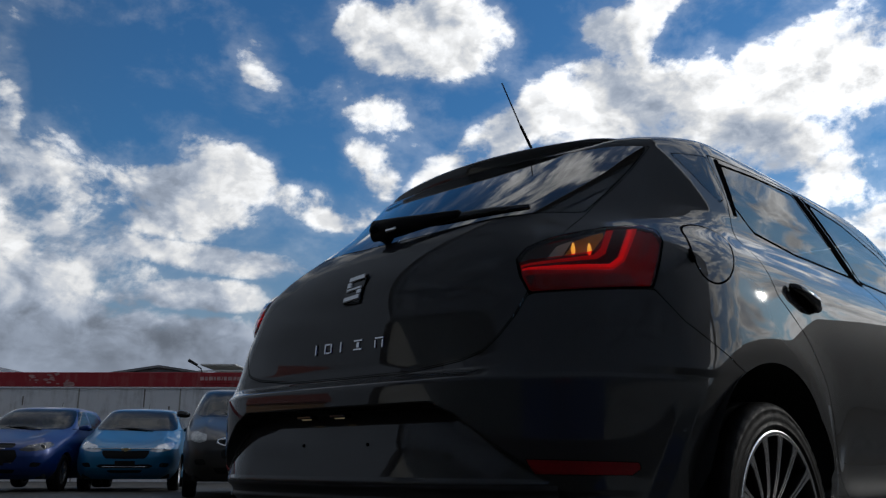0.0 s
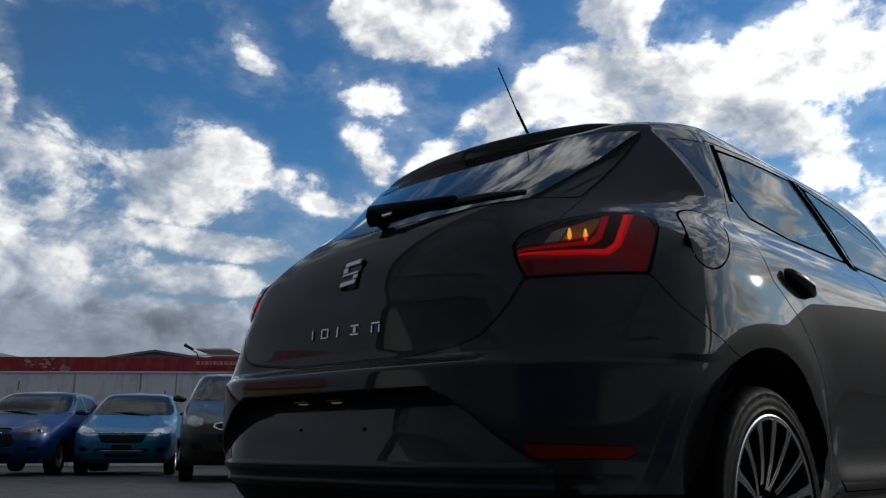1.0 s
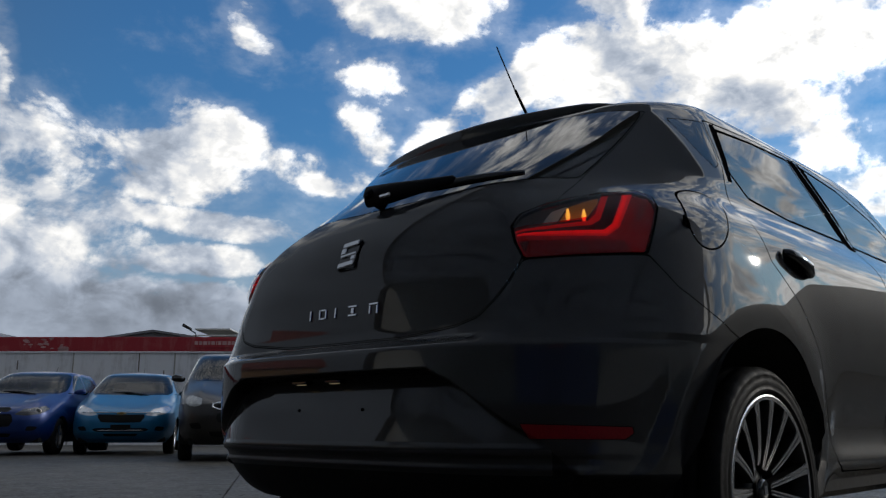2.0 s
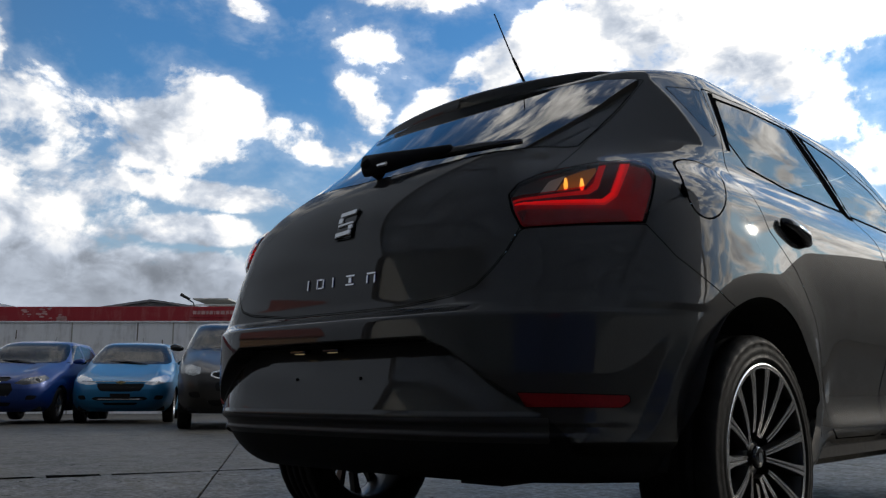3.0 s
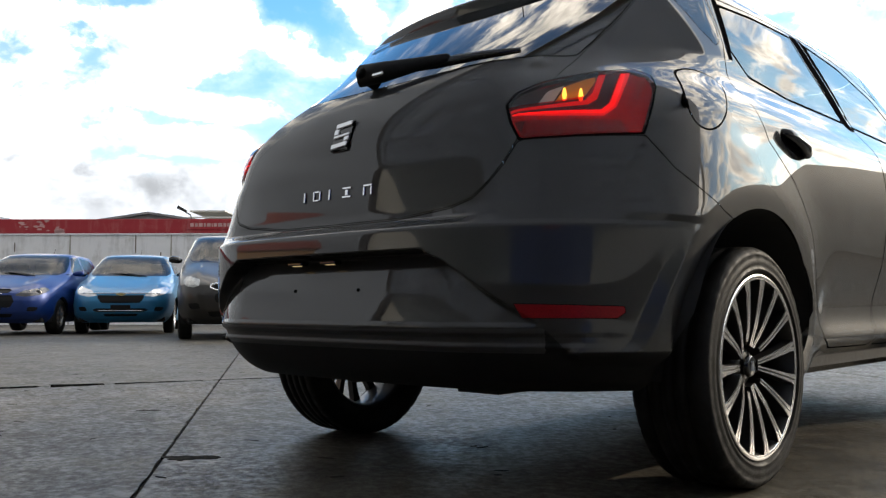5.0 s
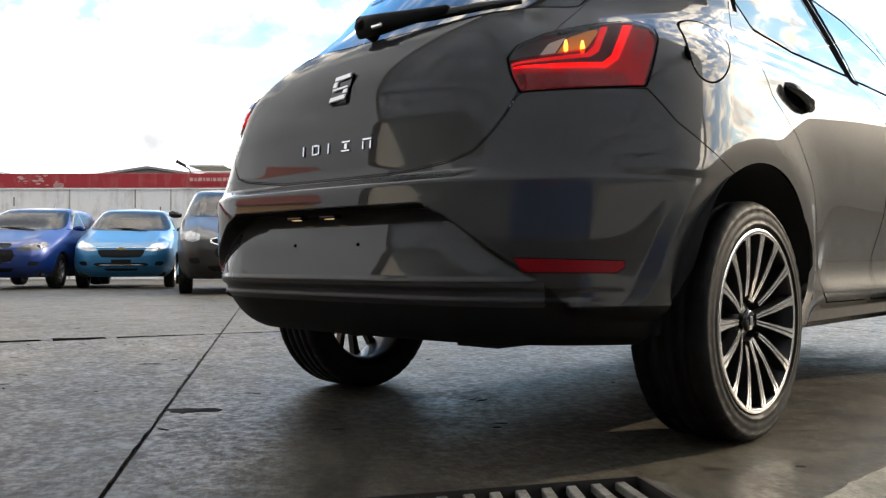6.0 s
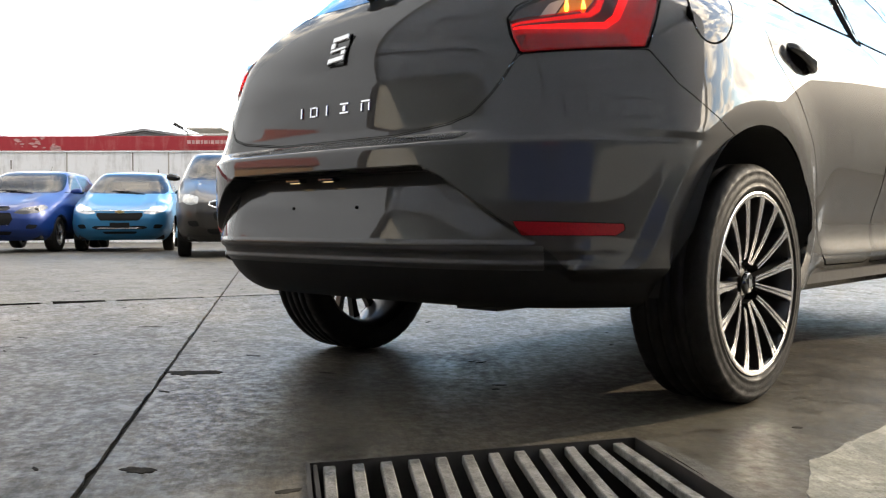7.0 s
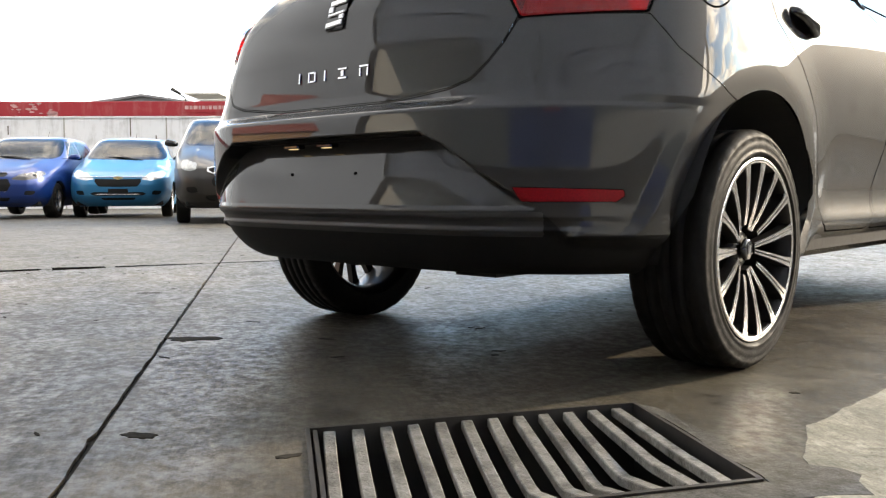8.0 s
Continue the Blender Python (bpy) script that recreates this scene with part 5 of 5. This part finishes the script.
def press_parked(P):
    x, y, z = P[:, 0], P[:, 1], P[:, 2]
    ax, sx = np.abs(x), np.sign(x)
    for yc in (0, 2.40):
        d = np.hypot(y - yc, z - .31)
        P[:, 0] += sx * .018 * step(.46, .38, d) * (ax > .5)
    P[:, 2] += .035 * np.exp(-((ax - .55) / .13) ** 2) * step(2.0, 2.4, y) * step(3.1, 2.8, y) * step(.7, .85, z)
    P[:, 0] += sx * .012 * np.exp(-((z - .80) / .05) ** 2) * (ax > .5) * step(2.6, 1.6, y)
    return P


def nose_y(x, z):
    """How far forward a parked car's nose stands at a place on it."""
    X, Y = skin(z, PARKED)
    front = Y > 1.5
    return float(np.interp(abs(x), X[front][::-1], Y[front][::-1]))


def parked_car(name, label, paint, lamp_look, mirror_look, at, lamp, grille_shape, intake_shape, low_shape, trim, scale=(1, 1, 1), split_bar=False):
    car = thing(name, label, "car", "parked cars", at @ Matrix.Diagonal((*scale, 1)))
    sheet = Sheet(*skin_grid(PARKED, P_LEVELS, press_parked, (14, 14, 46, 26)))
    sheet.F = [tuple(f) for f in sheet.F.tolist()]

    def take(poly, plane, keep, gap=.004):
        nonlocal sheet
        g = np.maximum(outline_distance(plane(sheet.V), poly, .004), keep(sheet.V))
        inner, sheet = sheet.split(g)
        return inner

    for yc in (0, 2.40):
        d = np.hypot(sheet.V[:, 1] - yc, sheet.V[:, 2] - .31) - .335
        sheet = sheet.split(np.maximum(d, sideways(sheet.V)))[1]
    ahead = lambda V: 1.0 - V[:, 1]
    screen = take(wrapped([(-2, 1.03), (29, 1.035), (37, 1.09), (48, 1.25), (62, 1.41), (-2, 1.43)]), nose_plane, ahead)
    lights = take(wrapped(lamp), nose_plane, ahead)
    mouth = take(wrapped(grille_shape), nose_plane, ahead)
    lower = take(wrapped(intake_shape), nose_plane, ahead)
    lowest = take(wrapped(low_shape), nose_plane, ahead)
    fogs = take(wrapped([(13.5, .40), (16.5, .40), (17.5, .46), (14, .47)]), nose_plane, ahead)
    front = take([(.92, 1.09), (1.62, 1.09), (1.50, 1.20), (1.22, 1.38), (.92, 1.40)], side_plane, sideways)
    back = take([(.84, 1.09), (-.02, 1.12), (.0, 1.22), (.25, 1.37), (.84, 1.40)], side_plane, sideways)
    rear = take(wrapped([(-2, 1.08), (24, 1.09), (32, 1.20), (36, 1.36), (-2, 1.38)]), tail_plane, lambda V: V[:, 1])
    for poly in ([(.88, .34), (1.80, .34), (1.90, .6), (1.86, 1.05), (.88, 1.06)], [(.86, .34), (.86, 1.06), (.02, 1.06), (.10, .85), (.32, .66), (.36, .34)]):
        g = np.maximum(outline_distance(side_plane(sheet.V), poly), sideways(sheet.V))
        line, sheet = sheet.split(np.abs(g) - .004)
        if line.F:
            line.raised(-.004).put("shut_line", GAP, car)
    body = sheet.put("body", paint, car)
    screen.put("windscreen", CAR_GLASS, car).visible_shadow = False
    rear.put("rear_window", CAR_GLASS, car)
    for piece in (*front.both(), *back.both()):
        if piece.F:
            piece.put("side_window", CAR_GLASS, car).visible_shadow = False
    for piece in lights.both():
        if piece.F:
            h = piece.put("headlamp", lamp_look, car, "clear headlamp")
            s = 1 if piece.V[:, 0].mean() > 0 else -1
            mid = piece.V.mean(0)
            for dx, r in ((-.07, .05), (.06, .042)) if lamp_look is LAMP_DARK else ():
                part("lamp_bowl", lathe([(-.01, r), (.0, r * .9), (-.03, .0001)], 16), SILVERBOWL, h, at=pose(mid[0] + dx, mid[1] + .02 - s * dx * .35, mid[2] - .005, 0, 0, 90))
    for piece in (mouth, lower, lowest):
        piece.raised(-.012).put("grille", BLACK, body, "black grille")
    for piece in fogs.both():
        if piece.F:
            piece.raised(-.01).put("fog_lamp_recess", BLACK, body)
    if split_bar:
        # two chrome rings side by side
        for s in (-1, 1):
            ring = [(.05, .62), (.34, .635), (.41, .665), (.40, .70), (.34, .715), (.05, .715), (.04, .67), (.05, .62), (.10, .622)]
            part("chrome_trim", tube([(s * x, nose_y(x, z) + .006, z) for x, z in ring], .013, 8, 1, (0, 1, 0)), CHROME, body, "chrome grille frame", True)
    else:
        for z, w in trim:
            part("chrome_trim", tube([(x, nose_y(x, z) + .003, z) for x in np.linspace(-w, w, 9)], .008, 8), CHROME, body, "thin chrome strip", True)
    z = trim[0][0] - .018
    part("badge", joined(slab([(-.075, -.012), (.075, -.012), (.075, .014), (-.075, .014)], -.008, .008), slab([(-.028, -.026), (.028, -.026), (.028, .028), (-.028, .028)], -.008, .009)), GOLD, body, "plain gold badge", at=pose(0, nose_y(0, z) + .006, z, 90))
    part("plate_panel", box(-.16, .16, nose_y(.16, .46) - .01, nose_y(.16, .46) + .010, .42, .50, .004), BLACK, body, "blank dark plate panel")
    for s in (-1, 1):
        mirror = part("wing_mirror", moved(tube([(0, 0, 0), (.05, 0, .01), (.14, 0, .02), (.19, 0, .02)], [.02, .045, .05, .028], 12, .8, (0, 1, 0)), pose(s * .80, 1.72, 1.06, 0, 0, 0 if s > 0 else 180)), mirror_look, car, "wing mirror", True)
        part("wiper_arm", tube([(s * .05 - .25, 2.14, 1.02), (s * .05 + .05, 2.03, 1.075), (s * .05 + .3, 1.99, 1.07)], .008, 6), BLACK, car)
        for yc in (0, 2.40):
            w = thing("wheel", "", "", at=pose(s * .735, yc, .305, 0, 0, 0 if s > 0 else 180))
            w.parent = car
            part("tyre", lathe([(-.09, .19), (-.095, .25), (-.085, .295), (-.05, .305), (.05, .305), (.085, .295), (.095, .25), (.088, .195)], 40), RUBBER, w, "", True)
            rim = part("rim", lathe([(.088, .195), (.092, .188), (.06, .17), (-.05, .17)], 32), MACHINED, w, "", True)
            for i in range(5):
                part("spoke", box(.05, .078, -.026, .026, .03, .18, .006), MACHINED, rim, at=pose(0, 0, 0, 72 * i))
            part("hub", lathe([(.078, .0001), (.08, .04), (.05, .06)], 16), MACHINED, rim, "", True)
            part("brake", lathe([(.02, .0001), (.02, .12), (-.02, .12)], 16), UNDER, w, "", True)
            arc = [(yc + .345 * math.cos(a), .31 + .345 * math.sin(a)) for a in np.linspace(-.3, math.pi + .3, 17)]
            V = [(s * x, y, q) for y, q in arc for x in (.56, .80)] + [(s * .56, yc, .31)]
            part("wheel_liner", (V, [(2 * i, 2 * i + 1, 2 * i + 3, 2 * i + 2) for i in range(16)] + [(2 * i, 2 * i + 2, 34) for i in range(16)]), UNDER, car)
    part("underbody", box(-.70, .70, -.50, 2.95, .21, .34, .02), UNDER, car)
    part("aerial", tube([(0, .35, 1.46), (0, .22, 1.62)], [.006, .003], 6, 1, (1, 0, 0)), BLACK, car)
    for x in (-.36, .36):
        part("seat", box(x - .24, x + .24, .85, 1.0, .5, 1.16, .05, 2), CAR_CABIN, car)
        part("headrest", box(x - .12, x + .12, .86, .95, 1.17, 1.30, .03, 2), CAR_CABIN, car)
    part("rear_bench", box(-.62, .62, -.05, .12, .5, 1.12, .05, 2), CAR_CABIN, car)
    part("dashboard", box(-.70, .70, 1.75, 2.05, .80, 1.0, .04, 2), CAR_CABIN, car)
    part("steering_wheel", moved(lathe([(0, .17), (.012, .182), (0, .195), (-.012, .182)], 24, True), pose(.36, 1.62, .98, 0, 20, 90)), CAR_CABIN, car, "", True)
    return car


BLUE = material("deep blue car paint", (.003, .028, .155), .38, .30, .45, vary=.05, scale=200)
AZURE = material("light blue car paint", (.014, .165, .340), .38, .30, .45, vary=.05, scale=200)
UMBER = material("dark brown grey car paint", (.020, .018, .0165), .40, .30, .40, vary=.05, scale=200)


def nose_at(a, d, heading, nose=3.2):
    """A pose for a car whose nose is a metres right and d metres along the view, turned by heading from facing back along it."""
    m = far(a, d, 0, 180 + heading)
    return m @ pose(0, -nose, 0)


parked_car("parked_car", "deep blue small car facing the yard, beside a light blue one", BLUE, LAMP_DARK, BLUE, nose_at(-7.42, 14.3, 6), [(9.0, .66), (12, .74), (20.5, .80), (22, .75), (18, .67), (13, .64)],
           [(-2, .70), (6, .70), (7, .74), (6, .77), (-2, .77)], [(-2, .46), (7, .46), (8.5, .56), (7.5, .66), (-2, .66)], [(-2, .30), (7, .30), (8, .35), (-2, .36)], [(.685, .15)], (1.02, 1.02, 1.0))
parked_car("parked_car", "light blue metallic small car facing the yard between two others", AZURE, LAMP_BRIGHT, GLOSSBLACK, nose_at(-5.50, 14.8, 13), [(9.5, .66), (13, .755), (20.5, .83), (21.5, .77), (17.5, .68), (13, .645)],
           [(-2, .53), (7.5, .54), (9.0, .62), (9.0, .665), (-2, .655)], [(-2, .385), (9.5, .385), (11, .415), (9.5, .44), (-2, .435)], [(-2, .31), (6, .31), (7, .345), (-2, .345)], [(.70, .62), (.405, .36)], (1.0, 1.0, 1.0))
parked_car("parked_car", "dark brown grey car with a chrome framed grille, facing the yard", UMBER, LAMP_PALE, GLOSSBLACK, nose_at(-2.82, 12.1, 16), [(14, .69), (14.5, .77), (20, .82), (21.5, .76), (19, .69), (16, .67)],
           [(-2, .62), (8.5, .62), (9, .66), (8.5, .70), (-2, .70)], [(-2, .47), (8, .48), (8.5, .54), (8, .59), (-2, .59)], [(-2, .30), (10, .30), (11, .36), (-2, .37)], [(.715, .38), (.61, .38), (.465, .36)], (1.02, 1.0, 1.10), True)

# ---- what stands behind the view: it closes the yard and is seen in the paint ----
def shed_box(u0, u1, v0, v1, z0, z1, bevel=.01):
    """A block squared to the yard's slabs: u along the long joints, v across them."""
    return box(u0, u1, v0, v1, z0, z1, bevel)


SHED = pose(0, 0, 0, 0, 0, -36)
shed = thing("workshop", "open-fronted olive grey workshop shed with a high sheet roof", "building", at=SHED)
EDGE = 1.52         # the roof's front edge runs askew, this much forward for each metre to the right
part("roof", slab([(-1.5, -14), (12.3, -14), (12.3, 1.5 + 13.8 * EDGE), (-1.5, 1.5)], 5.70, 5.703), ROOFSHEET, shed, "grey green sheet roof")
for k in range(15):
    u = -1.25 + k * .94
    part("roof_rib", shed_box(u - .03, u + .03, -14, 1.45 + (u + 1.45) * EDGE, 5.672, 5.698, .006), ROOFSHEET, shed)
for v in (20, 12.4, 4.45, -2.8, -8.8):
    part("purlin", shed_box(max(-1.48, -1.4 + (v - 1.5) / EDGE), 12.3, v - .04, v + .04, 5.53, 5.668, .01), SHEDWALL, shed, "olive grey steel purlin")
part("gutter", shed_box(-1.62, -1.503, -14, 1.5, 5.60, 5.80), PALEBOARD, shed, "pale gutter")
part("back_wall", shed_box(-1.5, 12.65, -14.2, -14.003, -.05, 5.69), PALECLAD, shed)
for u, v in ((4.4, 9.9), (11.8, 21.0)):
    part("column", shed_box(u - .12, u + .12, v - .12, v + .12, -.05, 5.455), DARKSTEEL, shed, "dark steel column")
part("column", shed_box(-1.47, -1.23, -13.95, -13.7, -.05, 5.455), DARKSTEEL, shed, "dark steel column")
banner = thing("banner", "wide blue board with a red panel on two posts", "board", at=SHED)
part("board", shed_box(7.0, 7.06, -3.2, 2.2, .30, 2.45, .005), BLUEBOARD, banner, "blue board")
part("red_panel", shed_box(6.985, 6.997, -.9, .1, 1.5, 2.4, .003), REDBOARD, banner, "red panel")
for v in (-2.9, 1.9):
    part("post", shed_box(7.063, 7.12, v - .03, v + .03, -.02, 2.40, .004), DARKSTEEL, banner, "dark steel post")
house = thing("house", "ochre house with a brick red roof across the yard", "building", at=pose(-22, -14, 0, 0, 0, -58))
part("wall", slab([(-3, -4), (3, -4), (3, 4), (-3, 4)], 0, 2.6), OCHRE, house)
R = [(-3.4, -4.4, 2.5), (3.4, -4.4, 2.5), (3.4, 4.4, 2.5), (-3.4, 4.4, 2.5), (-3.4, 0, 4.6), (3.4, 0, 4.6)]
part("roof", (R, [(0, 1, 5, 4), (3, 4, 5, 2), (0, 4, 3), (1, 2, 5), (0, 3, 2, 1)]), REDROOF, house)
row = thing("row_house", "long low house with a brick red front beside the yard", "building", at=pose(-24, -24, 0, 0, 0, -45))
part("wall", slab([(-9, -2), (9, -2), (9, 2), (-9, 2)], 0, 2.1), REDROOF, row)
part("roof", box(-9.3, 9.3, -2.3, 2.3, 2.103, 2.35, .02), REDROOF, row)
part("side_wall", shed_box(12.303, 12.6, -14, 22.4, -.05, 5.69), PALECLAD, shed)
tagged(part("wall_front", box(1.5, 30, 11.0, 11.25, -.05, 3.3, .01), GREYWALL, None), "weathered grey yard wall beside the parked cars", "wall", kind="structure")
tagged(part("wall_south", box(-60, -26, 0, .25, -.05, 2.6, .01), WALLWHITE, None, at=pose(0, -34, 0)), "plain white yard wall", "wall", kind="structure")
